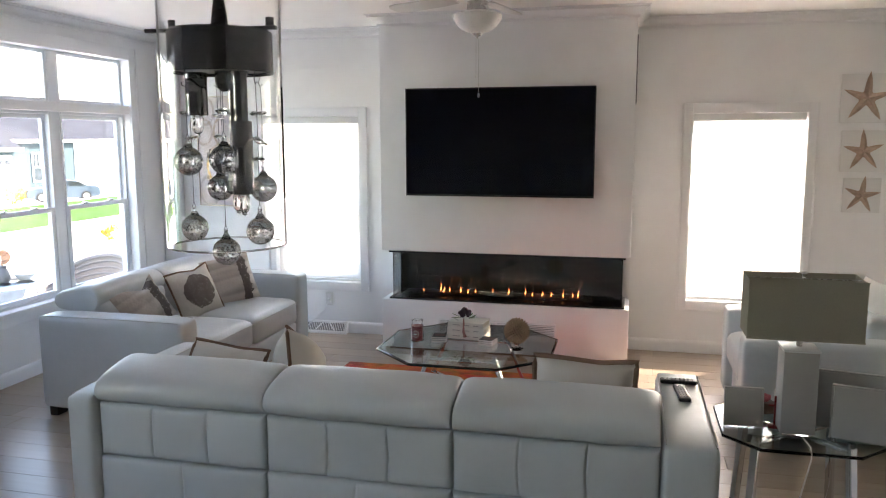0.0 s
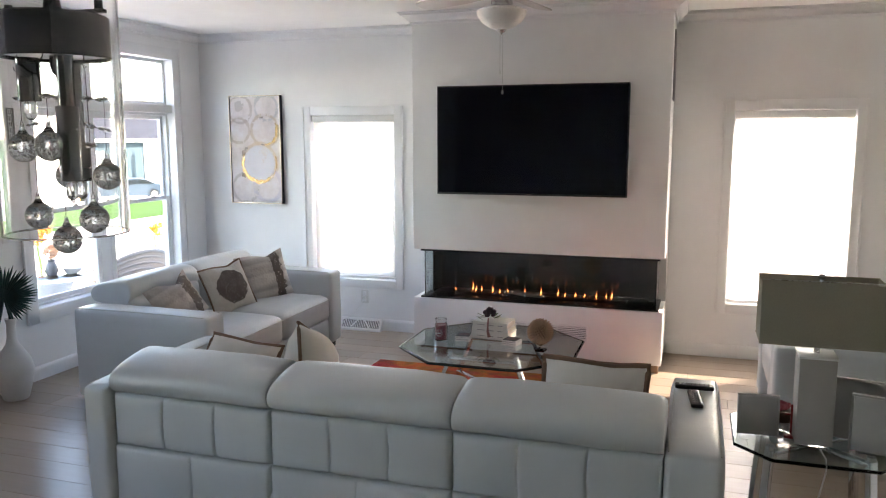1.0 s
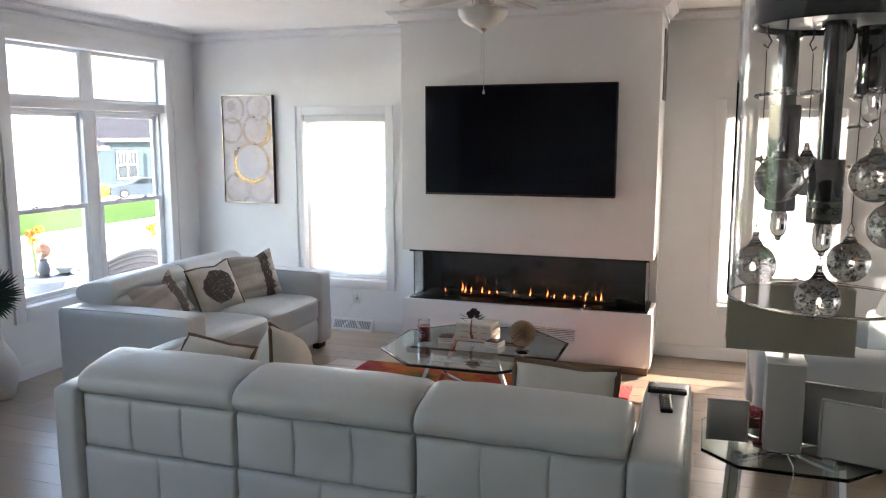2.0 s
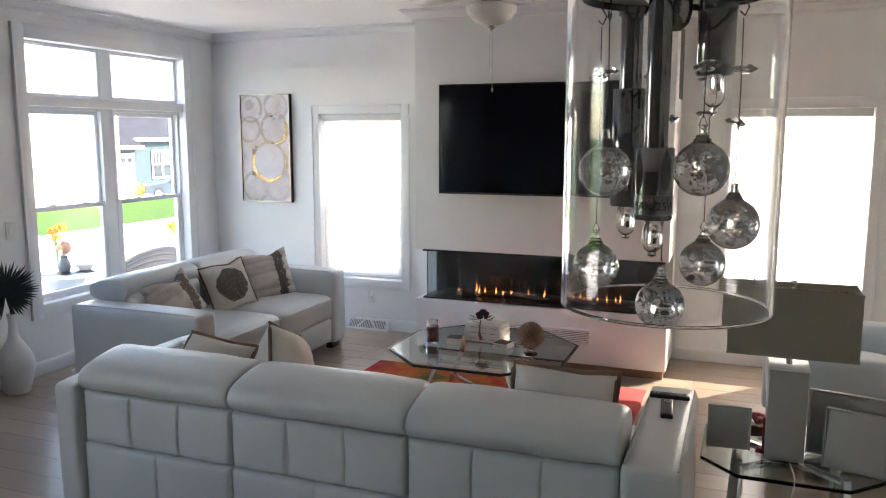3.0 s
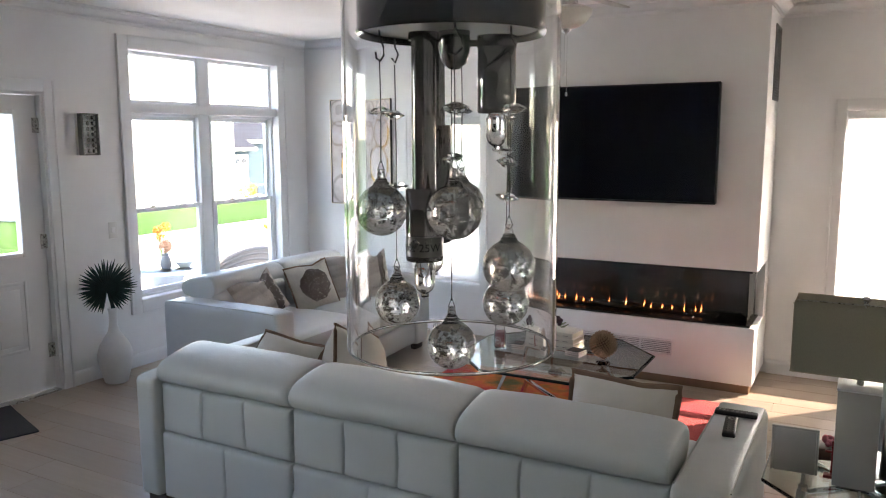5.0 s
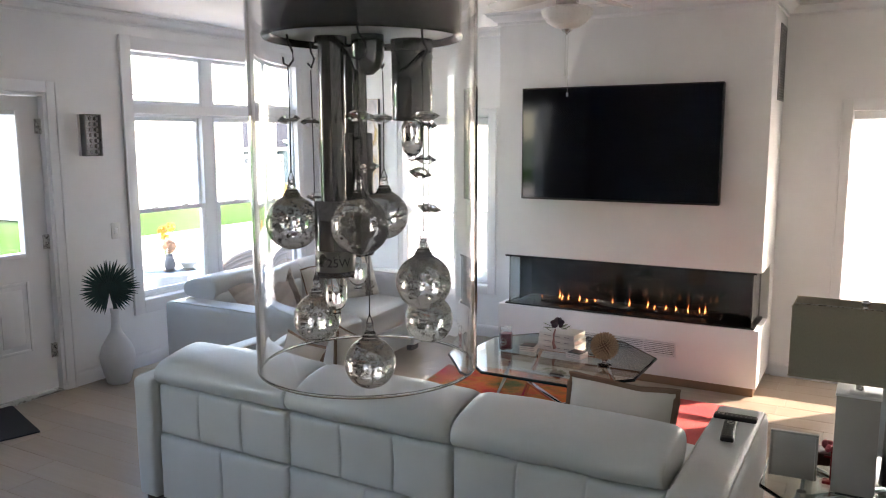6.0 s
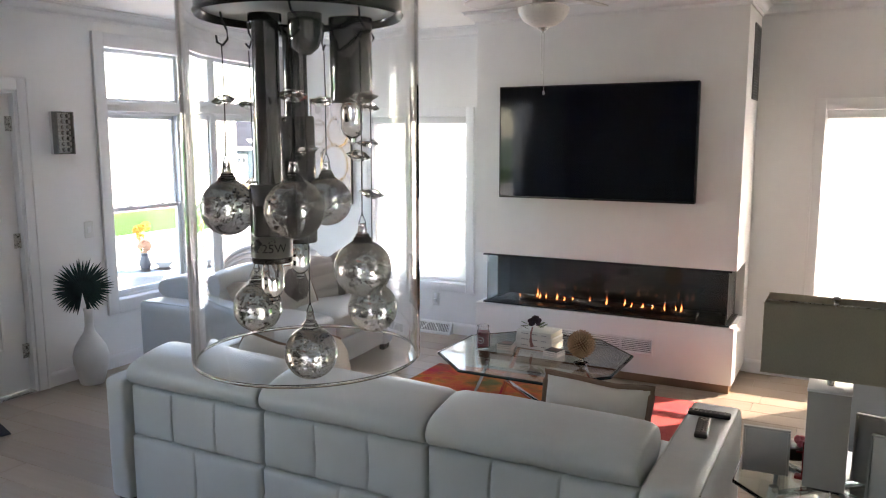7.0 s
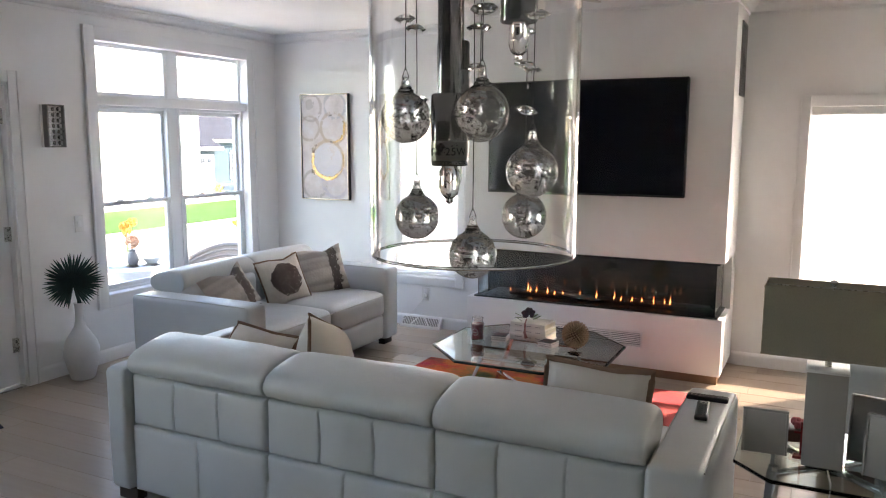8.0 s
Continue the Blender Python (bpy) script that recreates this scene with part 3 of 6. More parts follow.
def slat_grille(name, m, w, h, rows, sections, material, label, upright=False):
    """A louvred grille facing -y in its own frame."""
    g = thing(name, m, label, "vent")
    fw = 0.014
    for p, q, r, s in [(-w / 2, -w / 2 + fw, 0, h), (w / 2 - fw, w / 2, 0, h), (-w / 2 + fw, w / 2 - fw, h - fw, h), (-w / 2 + fw, w / 2 - fw, 0, fw)]:
        part("frame", span(p, q, -0.01, 0.0, r, s, 0.003), material, g)
    # black sheet in place of the shade between and behind the slats
    part("shade_backing", span(-w / 2 + fw, w / 2 - fw, -0.002, 0.0, fw, h - fw), BLACK, g)
    for k in range(1, sections):
        x = -w / 2 + w * k / sections
        part("divider", span(x - 0.006, x + 0.006, -0.009, -0.002, fw, h - fw), material, g)
    slat = as_mesh("slat", bm_box((w - 2 * fw, 0.011, 0.003), (0, 0, 0), turn=Euler((radians(35), 0, 0)).to_matrix().to_4x4()), material, False)
    for k in range(rows):
        s = new("slat", slat)
        s.parent = g
        s.matrix_basis = pose(0, -0.006, fw + (h - 2 * fw) * (k + 0.5) / rows)
    return g


slat_grille("air_grille", pose(-0.96, BY, 0.203), 0.92, 0.122, 7, 4, TRIM, "white louvred air grille in the hearth front")
slat_grille("side_vent", pose(BX1, 6.18, 1.985, 0, 0, 90), 0.3, 0.5, 26, 1, GREYPLASTIC, "tall grey louvred vent on the breast's side")


def television():
    t = thing("television", pose(-0.943, BY, 1.296), "large flat black television, switched off, hung on the wall", "television")
    w, h = 1.405, 0.8
    part("wall_mount", span(-0.25, 0.25, -0.045, 0, 0.22, 0.58, 0.004), BLACKMETAL, t)
    part("housing", span(-w / 2, w / 2, -0.1, -0.045, 0.0, h, 0.008), BLACK, t)
    for p, q, r, s in [(-w / 2, -w / 2 + 0.008, 0, h), (w / 2 - 0.008, w / 2, 0, h), (-w / 2 + 0.008, w / 2 - 0.008, h - 0.008, h), (-w / 2 + 0.008, w / 2 - 0.008, 0, 0.014)]:
        part("bezel", span(p, q, -0.106, -0.1, r, s, 0.002), BLACK, t)
    scr, nodes, links, b = shader("screen_glass")
    b.inputs["Base Color"].default_value = (0.004, 0.005, 0.009, 1)
    b.inputs["Specular IOR Level"].default_value = 0.3
    n = noise_node(nodes, links, 1.5, 2)
    links.new(ramp(nodes, links, n.outputs[0], [(0.3, (0.05,) * 3), (0.7, (0.08,) * 3)]), b.inputs["Roughness"])
    part("screen", span(-w / 2 + 0.008, w / 2 - 0.008, -0.103, -0.1, 0.014, h - 0.008), scr, t, "dark glossy screen")
    part("badge", span(-0.02, 0.02, -0.108, -0.106, 0.004, 0.009), GREYPLASTIC, t)


television()


# ---- sofas ----
def back_rest_profile(y, z):
    return smooth_loop([(y + 0.075, z), (y + 0.012, z + 0.016), (y - 0.014, z + 0.062), (y + 0.016, z + 0.112), (y + 0.115, z + 0.143), (y + 0.24, z + 0.157), (y + 0.305, z + 0.125), (y + 0.32, z + 0.06), (y + 0.28, z + 0.0), (y + 0.18, z - 0.02)], 3)


def seam_line(parent, pts, r=0.0035):
    part("seam", bm_tube(pts, r, 6), SEAMS, parent)


def sofa(name, m, seats, length, depth, label, arms=(0.19, 0.19), rest=(0.02, 0.61)):
    """Back along y = 0, facing +y, arms at both ends; length along x, centred."""
    s = thing(name, m, label, "sofa", "white leather seating")
    h, b0 = 0.645, 0.06
    half = length / 2
    inner0, inner1 = -half + arms[0], half - arms[1]
    part("base", bm_soft((inner1 - inner0 + 0.01, depth - 0.06, 0.2), ((inner0 + inner1) / 2, depth / 2 + 0.01, 0.17), 0.03, (0, 0.008, 0), 10), LEATHER, s)
    for sign, arm in zip((-1, 1), arms):
        a = part("arm", bm_soft((arm, depth, h - b0), (sign * (half - arm / 2), depth / 2, (h + b0) / 2), 0.028, (0.006, 0.004, 0.008), 14, 0.003, sign + 3), LEATHER, s)
        for e in (-1, 1):
            x = sign * (half - arm / 2) + e * (arm / 2 - 0.012)
            seam_line(a, [(x, 0.03 + (depth - 0.06) * k / 6, h - 0.002 + 0.004 * math.sin(math.pi * k / 6)) for k in range(7)], 0.0028)
    w = (inner1 - inner0) / seats
    for k in range(seats):
        xc = inner0 + w * (k + 0.5)
        c = part("seat_cushion", bm_soft((w - 0.006, depth - 0.22, 0.2), (xc, 0.2 + (depth - 0.22) / 2 + 0.015, 0.36), 0.05, (0.004, 0.01, 0.022), 12, 0.004, k), LEATHER, s)
        seam_line(c, [(xc - w / 2 + 0.02, depth + 0.0, 0.43), (xc, depth + 0.008, 0.435), (xc + w / 2 - 0.02, depth + 0.0, 0.43)], 0.003)
        part("back_cushion", bm_soft((w - 0.012, 0.16, 0.3), (xc, 0.24, 0.55), 0.06, (0, 0.02, 0.0), 10, 0.004, k + 9), LEATHER, s)
        # the outer back: three padded upper panels over two lower ones
        part("back_panel", bm_quilt((w - 0.008, 0.14, 0.235), (xc, 0.105, 0.495), (0.335, 0.665), 0.018, k), LEATHER, s)
        part("back_panel", bm_quilt((w - 0.006, 0.15, 0.315), (xc, 0.1, 0.217), (0.5,), 0.018, k + 5), LEATHER, s)
        head = part("headrest", bm_sweep(back_rest_profile(*rest), xc - w / 2 + 0.003, xc + w / 2 - 0.003, 0.05, k), LEATHER, s, "padded tilting headrest")
        seam_line(head, [(xc - w / 2 + 0.03 + (w - 0.06) * q / 8, rest[0] + 0.17, rest[1] - 0.016) for q in range(9)], 0.002)
    for sx in (-1, 1):
        for y in (0.06, depth - 0.08):
            part("foot", bm_box((0.12, 0.06, 0.06), (sx * (half - 0.08), y, 0.03), 0.006), DARKWOOD, s, "dark stained wooden foot")
    return s


sofa("sofa", pose(-0.985, 2.705, 0), 3, 2.67, 0.93, "white leather three-seat sofa with stitched back panels", (0.132, 0.198))
sofa("loveseat", pose(-3.54, 4.89, 0, 0, 0, -90), 2, 1.87, 1.0, "white leather two-seat sofa with three patterned cushions", (0.19, 0.19), (-0.02, 0.642))


def armchair(m):
    s = thing("armchair", m, "white leather armchair with thick padded arms", "armchair", "white leather seating")
    part("base", bm_soft((0.62, 0.8, 0.22), (0, 0.45, 0.18), 0.03, n=8), LEATHER, s)
    for sx in (-1, 1):
        part("arm", bm_soft((0.2, 0.9, 0.555), (sx * 0.4, 0.45, 0.3375), 0.03, (0.006, 0, 0.01), 12, 0.003), LEATHER, s)
    part("seat_cushion", bm_soft((0.6, 0.66, 0.2), (0, 0.56, 0.38), 0.05, (0, 0.01, 0.025), 10, 0.004), LEATHER, s)
    part("back", bm_soft((0.62, 0.22, 0.6), (0, 0.13, 0.42), 0.05, (0, 0.02, 0.01), 10, 0.004), LEATHER, s)
    for sx in (-1, 1):
        for y in (0.06, 0.82):
            part("foot", bm_box((0.1, 0.06, 0.06), (sx * 0.4, y, 0.03), 0.006), DARKWOOD, s)
    return s


armchair(pose(1.555, 4.93, 0, 0, 0, 90))


# ---- rug ----
def rug():
    m, nodes, links, b = shader("painted_rug")
    n = noise_node(nodes, links, 2.3, 5, 0.6)
    v = noise_node(nodes, links, 3.6, 3, 0.5, (1, 1.7, 1))
    c1 = ramp(nodes, links, n.outputs[0], [(0.38, (0.13, 0.13, 0.03)), (0.43, (0.36, 0.16, 0.03)), (0.49, (0.68, 0.2, 0.03)), (0.55, (0.62, 0.07, 0.03)), (0.61, (0.4, 0.015, 0.05))])
    c2 = ramp(nodes, links, v.outputs[0], [(0.4, (0.62, 0.035, 0.06)), (0.5, (0.6, 0.16, 0.03)), (0.58, (0.12, 0.12, 0.04))])
    mx = nodes.new("ShaderNodeMix")
    mx.data_type = "RGBA"
    mx.inputs[0].default_value = 0.45
    links.new(c1, mx.inputs[6])
    links.new(c2, mx.inputs[7])
    tc, sep = nodes.new("ShaderNodeTexCoord"), nodes.new("ShaderNodeSeparateXYZ")
    links.new(tc.outputs["Object"], sep.inputs[0])
    side = nodes.new("ShaderNodeMath")
    side.operation = "MULTIPLY_ADD"
    links.new(n.outputs[0], side.inputs[0])
    side.inputs[1].default_value = 0.9
    links.new(sep.outputs[0], side.inputs[2])
    where = ramp(nodes, links, side.outputs[0], [(0.75, (0, 0, 0)), (1.0, (0.85, 0.85, 0.85))])
    mx2 = nodes.new("ShaderNodeMix")
    mx2.data_type = "RGBA"
    links.new(where, mx2.inputs[0])
    links.new(mx.outputs[2], mx2.inputs[6])
    mx2.inputs[7].default_value = (0.55, 0.07, 0.085, 1)
    links.new(mx2.outputs[2], b.inputs["Base Color"])
    b.inputs["Roughness"].default_value = 0.95
    f = noise_node(nodes, links, 700, 2)
    bump(nodes, links, b, f.outputs[0], 0.7, 0.006)
    bm = bm_soft((2.0, 1.75, 0.014), (0, 0, 0.007), 0.006, n=16, wobble=0.0015)
    single("rug", bm, m, "flat rug in blurred orange, red and olive", "rug", m=pose(-1.06, 4.62, 0.0))


rug()


# ---- pendants over the counter ----
def facet_bead(r, h):
    return bm_lathe([(0, -h / 2), (r * 0.45, -h * 0.42), (r, 0), (r * 0.45, h * 0.42), (0, h / 2)], 8)


def glass_ball(rng, r):
    """A solid drop with a ribbed neck and air bubbles inside."""
    prof = [(0, -r)] + [(r * math.sin(a), -r * math.cos(a)) for a in [math.pi * k / 20 for k in range(1, 18)]]
    prof += [(r * 0.36, r * 0.955), (r * 0.3, r * 1.01), (r * 0.33, r * 1.07), (r * 0.23, r * 1.13), (r * 0.25, r * 1.19), (r * 0.16, r * 1.26), (r * 0.17, r * 1.36), (r * 0.13, r * 1.48), (r * 0.14, r * 1.56), (0, r * 1.6)]
    bm = bm_lathe(prof, 32)
    bmesh.ops.recalc_face_normals(bm, faces=bm.faces)
    bubbles = bmesh.new()
    for k in range(170):
        d = Vector((rng.gauss(0, 1), rng.gauss(0, 1), rng.gauss(0, 0.6))).normalized() * r * rng.uniform(0.3, 0.9)
        bmesh.ops.create_icosphere(bubbles, subdivisions=2 if k % 3 == 0 else 1, radius=r * rng.choice((0.016, 0.022, 0.03, 0.04, 0.06)), matrix=Matrix.Translation(d))
    bmesh.ops.reverse_faces(bubbles, faces=bubbles.faces)
    me = bpy.data.meshes.new("bubbles")
    bubbles.to_mesh(me)
    bubbles.free()
    bm.from_mesh(me)
    bpy.data.meshes.remove(me)
    return bm


def bulb(parent, x, y, z):
    """A small capsule bulb, its tip down, hanging from z."""
    prof = [(0, 0.0), (0.0042, 0.0), (0.0058, -0.003), (0.0058, -0.013), (0.0045, -0.0165), (0.0022, -0.0185), (0.0024, -0.0205), (0, -0.022)]
    b = part("bulb", bm_lathe(prof, 16, (x, y, z)), GLASS, parent, "clear capsule bulb, unlit")
    part("filament", bm_tube([(x - 0.002, y, z), (x - 0.0015, y, z - 0.008), (x, y, z - 0.01), (x + 0.0015, y, z - 0.008), (x + 0.002, y, z)], 0.0003, 5), NICKEL, b)


def sleeve(parent, name, x, y, z0, z1, r, top, tube_r=None):
    """A chrome lamp holder from z0 to z1, hung on a thinner tube that goes up to top."""
    h = part(name, bm_lathe([(0, z0 + 0.001), (r * 0.8, z0 + 0.001), (r * 0.95, z0), (r, z0 + 0.001), (r, z1 - 0.001), (r * 0.93, z1), (0, z1)], 28, (x, y, 0)), DIMCHROME, parent, "polished chrome lamp holder, its dark reflections put into the colour")
    if tube_r:
        part("holder_tube", bm_lathe([(tube_r, z1), (tube_r, top - 0.004), (tube_r * 1.25, top - 0.004), (tube_r * 1.25, top)], 24, (x, y, 0)), DIMCHROME, h)
    return h


def text_band(parent, words, x, y, z, r, height, facing):
    """Dark printing wrapped round a holder."""
    data = bpy.data.curves.new("lettering", "FONT")
    data.body, data.size, data.align_x = words, height, "CENTER"
    ob = bpy.data.objects.new("lettering", data)
    scene.collection.objects.link(ob)
    bpy.context.view_layer.update()
    me = bpy.data.meshes.new_from_object(ob.evaluated_get(bpy.context.evaluated_depsgraph_get()))
    bpy.data.objects.remove(ob)
    bm = bmesh.new()
    bm.from_mesh(me)
    bpy.data.meshes.remove(me)
    for v in bm.verts:
        a = facing + v.co.x / r
        v.co = Vector((x + (r + 0.0002) * math.cos(a), y + (r + 0.0002) * math.sin(a), z + v.co.y))
    # satin band added for the pale reflection behind the letters
    part("sheen_band", bm_lathe([(r - 0.0004, z - 0.003), (r + 0.00012, z - 0.003), (r + 0.00012, z + 0.008), (r - 0.0004, z + 0.008)], 28, (x, y, 0)), SATIN, parent)
    part("lettering", bm, BLACK, parent, "small black printed lettering", False)


def pendant(px, py, dz, balls, turn, seed, facing, spin=0.0):
    """A glass cylinder round a chrome drum with three holders and seven glass drops on wires."""
    p = thing("pendant_lamp", pose(px, py, 1.62 + dz), "glass cylinder pendant lamp with chrome holders and hanging glass balls", "pendant lamp", "pendant lamps over the counter")
    rng = random.Random(seed)
    R, top = 0.0605, 0.262
    part("glass_cylinder", bm_lathe([(R, 0.0), (R, 0.002), (R, top - 0.002), (R, top), (R - 0.002, top), (R - 0.002, top - 0.002), (R - 0.002, 0.002), (R - 0.002, 0.0), (R, 0.0)], 72), GLASS, p, "clear glass cylinder open at both ends")
    for z in (0.0, top):
        part("polished_rim", bm_tube([((R - 0.001) * math.cos(2 * math.pi * k / 72), (R - 0.001) * math.sin(2 * math.pi * k / 72), z) for k in range(72)], 0.001, 10, True), ACRYLIC, p, "rounded polished rim")
    d0, d1, dr = 0.175, 0.217, 0.052
    part("drum", bm_lathe([(dr - 0.003, d0 + 0.002), (dr, d0), (dr + 0.001, d0 + 0.0015), (dr, d0 + 0.003), (dr, d1 - 0.002), (dr - 0.002, d1), (0.01, d1), (0, d1)], 48), DRUMCHROME, p, "polished chrome drum, its dark reflections put into the colour")
    part("under_plate", bm_lathe([(0, d0 + 0.0035), (dr - 0.0035, d0 + 0.0035), (dr - 0.0035, d0 + 0.0065), (0, d0 + 0.0065)], 40), WHITEPLASTIC, p, "white plate under the drum")
    bar = part("cross_bar", bm_box((0.142, 0.006, 0.004), (-0.011, 0, d1 + 0.002), 0.001, turn=Euler((0, 0, turn)).to_matrix().to_4x4()), BLACKMETAL, p, "dark metal cross bar")
    for e in (-1, 1):
        part("thumb_nut", bm_rod((e * 0.053 * math.cos(turn), e * 0.053 * math.sin(turn), d1 + 0.004), (e * 0.053 * math.cos(turn), e * 0.053 * math.sin(turn), d1 + 0.012), 0.004, 10), BLACKMETAL, bar)
    part("cord_grip", bm_lathe([(0.01, d1 + 0.004), (0.0085, d1 + 0.008), (0.005, d1 + 0.034), (0.0035, d1 + 0.04), (0, d1 + 0.04)], 18), BLACKMETAL, p)
    part("cord", bm_rod((0, 0, d1 + 0.036), (0, 0, ZC - 1.62 - dz - 0.03), 0.0028, 8), BLACK, p, "black cord")
    part("ceiling_rose", bm_lathe([(0.06, ZC - 1.62 - dz), (0.058, ZC - 1.62 - dz - 0.02), (0.03, ZC - 1.62 - dz - 0.032), (0, ZC - 1.62 - dz - 0.034)], 28), DIMCHROME, p)
    part("finial_cap", bm_lathe([(0.0088, d0 + 0.003), (0.0088, d0 - 0.008), (0.007, d0 - 0.014), (0.003, d0 - 0.0175), (0, d0 - 0.018)], 24, (0, 0.004, 0)), DIMCHROME, p)

    def spot(x, y):
        return x * math.cos(spin) - y * math.sin(spin), x * math.sin(spin) + y * math.cos(spin)

    (ax, ay), (bx, by), (cx, cy) = spot(-0.006, -0.02), spot(-0.028, 0.03), spot(0.022, 0.013)
    long = sleeve(p, "lamp_holder", ax, ay, 0.052, 0.092, 0.0104, d0, 0.0066)
    text_band(long, "MAX 25W", ax, ay, 0.058, 0.0104, 0.0062, facing)
    bulb(p, ax, ay, 0.052)
    sleeve(p, "lamp_holder", bx, by, 0.055, 0.127, 0.0104, d0, 0.0068)
    bulb(p, bx, by, 0.055)
    sleeve(p, "lamp_holder", cx, cy, 0.133, d0 - 0.001, 0.0108, d0, None)
    part("holder_collar", bm_lathe([(0.0112, d0 - 0.006), (0.0112, d0)], 24, (cx, cy, 0)), DIMCHROME, p)
    bulb(p, cx, cy, 0.133)
    for bx, by, bz, r in balls:
        ball = part("glass_ball", glass_ball(rng, r), BUBBLE, p, "clear bubbled glass ball on a wire")
        ball.matrix_basis = pose(bx, by, bz, 0, 0, rng.uniform(0, 360))
        hook_z = d0 + 0.003
        a = rng.uniform(0, 6.3)
        cx, cy = math.cos(a), math.sin(a)
        hook = [(0, 0), (0.0008, -0.004), (0.0042, -0.0085), (0.0046, -0.013), (0.001, -0.0165), (-0.003, -0.0155), (-0.0036, -0.012)] if by < -0.01 else [(0, 0), (0.0005, -0.006), (0.0028, -0.01), (0.0005, -0.0145), (-0.002, -0.012)]
        hk = part("hook", bm_tube([(bx + cx * o, by + cy * o, hook_z + u) for o, u in hook], 0.0006, 6), BLACKMETAL, ball, "thin dark wire hook")
        hk.matrix_parent_inverse = ball.matrix_basis.inverted()
        low = bz + r * 1.55
        wire = part("wire", bm_tube([(bx, by, hook_z - 0.016), (bx + 0.0004, by, (hook_z + low) / 2), (bx, by, low + 0.004)], 0.00035, 5), BLACKMETAL, ball)
        wire.matrix_parent_inverse = ball.matrix_basis.inverted()
        loop = part("wire_loop", bm_tube([(bx, by, low + 0.006), (bx + 0.0022, by, low), (bx, by, low - 0.002), (bx - 0.0022, by, low)], 0.0004, 5, True), BLACKMETAL, ball)
        loop.matrix_parent_inverse = ball.matrix_basis.inverted()
        for z in (0.133, 0.108, 0.088):
            if z > low - 1e-3 + 0.012 and rng.random() < 0.75:
                bead = part("crystal_bead", facet_bead(rng.uniform(0.0062, 0.0082), 0.0055), GLASS, ball, "faceted clear crystal bead", False)
                bead.matrix_parent_inverse = ball.matrix_basis.inverted()
                bead.matrix_basis = pose(bx + rng.uniform(-0.002, 0.002), by, z + rng.uniform(-0.004, 0.004), rng.uniform(-14, 14), rng.uniform(-14, 14), rng.uniform(0, 90))
    return p


pendant(0.448, 0.701, 0.0, [(-0.033, -0.022, 0.079, 0.0146), (0.019, -0.032, 0.081, 0.0146), (-0.012, 0.036, 0.079, 0.0142), (0.036, 0.0, 0.049, 0.0146), (0.019, 0.035, 0.02, 0.0142), (-0.043, 0.009, 0.019, 0.0142), (-0.003, 0.006, -0.002, 0.0146)], radians(8), 2, radians(-84))
pendant(-0.403, 0.691, 0.006, [(-0.031, -0.018, 0.087, 0.0146), (0.019, -0.035, 0.089, 0.0146), (-0.026, 0.035, 0.057, 0.0142), (0.027, 0.032, 0.057, 0.0146), (0.04, -0.006, 0.016, 0.0142), (-0.042, 0.006, 0.016, 0.0142), (-0.004, 0.003, -0.008, 0.0146)], radians(3), 5, radians(120), radians(190))


# ---- ceiling fan ----
def ceiling_fan():
    f = thing("ceiling_fan", pose(-0.873, 4.5, ZC), "white ceiling fan with a frosted bowl light", "ceiling fan")
    part("canopy", bm_lathe([(0.075, 0), (0.07, -0.03), (0.03, -0.045), (0, -0.045)], 28), TRIM, f)
    part("motor", bm_lathe([(0, -0.04), (0.06, -0.045), (0.11, -0.06), (0.12, -0.1), (0.1, -0.13), (0.06, -0.145), (0, -0.145)], 32), TRIM, f)
    part("light_fitter", bm_lathe([(0.06, -0.14), (0.062, -0.2), (0, -0.2)], 28), NICKEL, f)
    milk = plain("frosted_bowl", (0.82, 0.8, 0.76), 0.3, vary=0.02, relief=0.03)
    prof = [(0.055, -0.2), (0.115, -0.205), (0.142, -0.22), (0.138, -0.245), (0.11, -0.285), (0.07, -0.31), (0.02, -0.325), (0, -0.325)]
    part("bowl", bm_lathe(prof, 36), milk, f, "frosted glass bowl")
    part("finial", bm_lathe([(0, -0.32), (0.03, -0.322), (0.026, -0.332), (0.008, -0.342), (0.004, -0.352), (0, -0.354)], 20), NICKEL, f)
    for x, low in ((0.008, -0.66), (-0.008, -0.55)):
        c = part("pull_chain", bm_rod((x, 0, -0.35), (x, 0, low), 0.0011, 6), NICKEL, f)
        part("pull_knob", bm_lathe([(0, low - 0.026), (0.007, low - 0.02), (0.006, low - 0.006), (0.002, low), (0, low)], 12, (x, 0, 0)), WHITEPLASTIC, c)
    blade_mat = plain("blade_finish", (0.62, 0.6, 0.57), 0.45, vary=0.06, relief=0.1)
    outline = [(0.17, -0.045), (0.3, -0.062), (0.6, -0.07), (0.66, -0.06), (0.685, -0.03), (0.685, 0.03), (0.66, 0.06), (0.6, 0.07), (0.3, 0.062), (0.17, 0.045)]
    for k in range(5):
        b = part("blade", bm_prism(outline, -0.004, 0.004, 0.0015), blade_mat, f)
        b.matrix_basis = pose(0, 0, -0.118, 0, 0, 72 * k + 8) @ pose(0, 0, 0, 11, 0, 0)
        part("blade_iron", bm_box((0.13, 0.03, 0.006), (0.14, 0, 0.008), 0.002), NICKEL, b)


ceiling_fan()


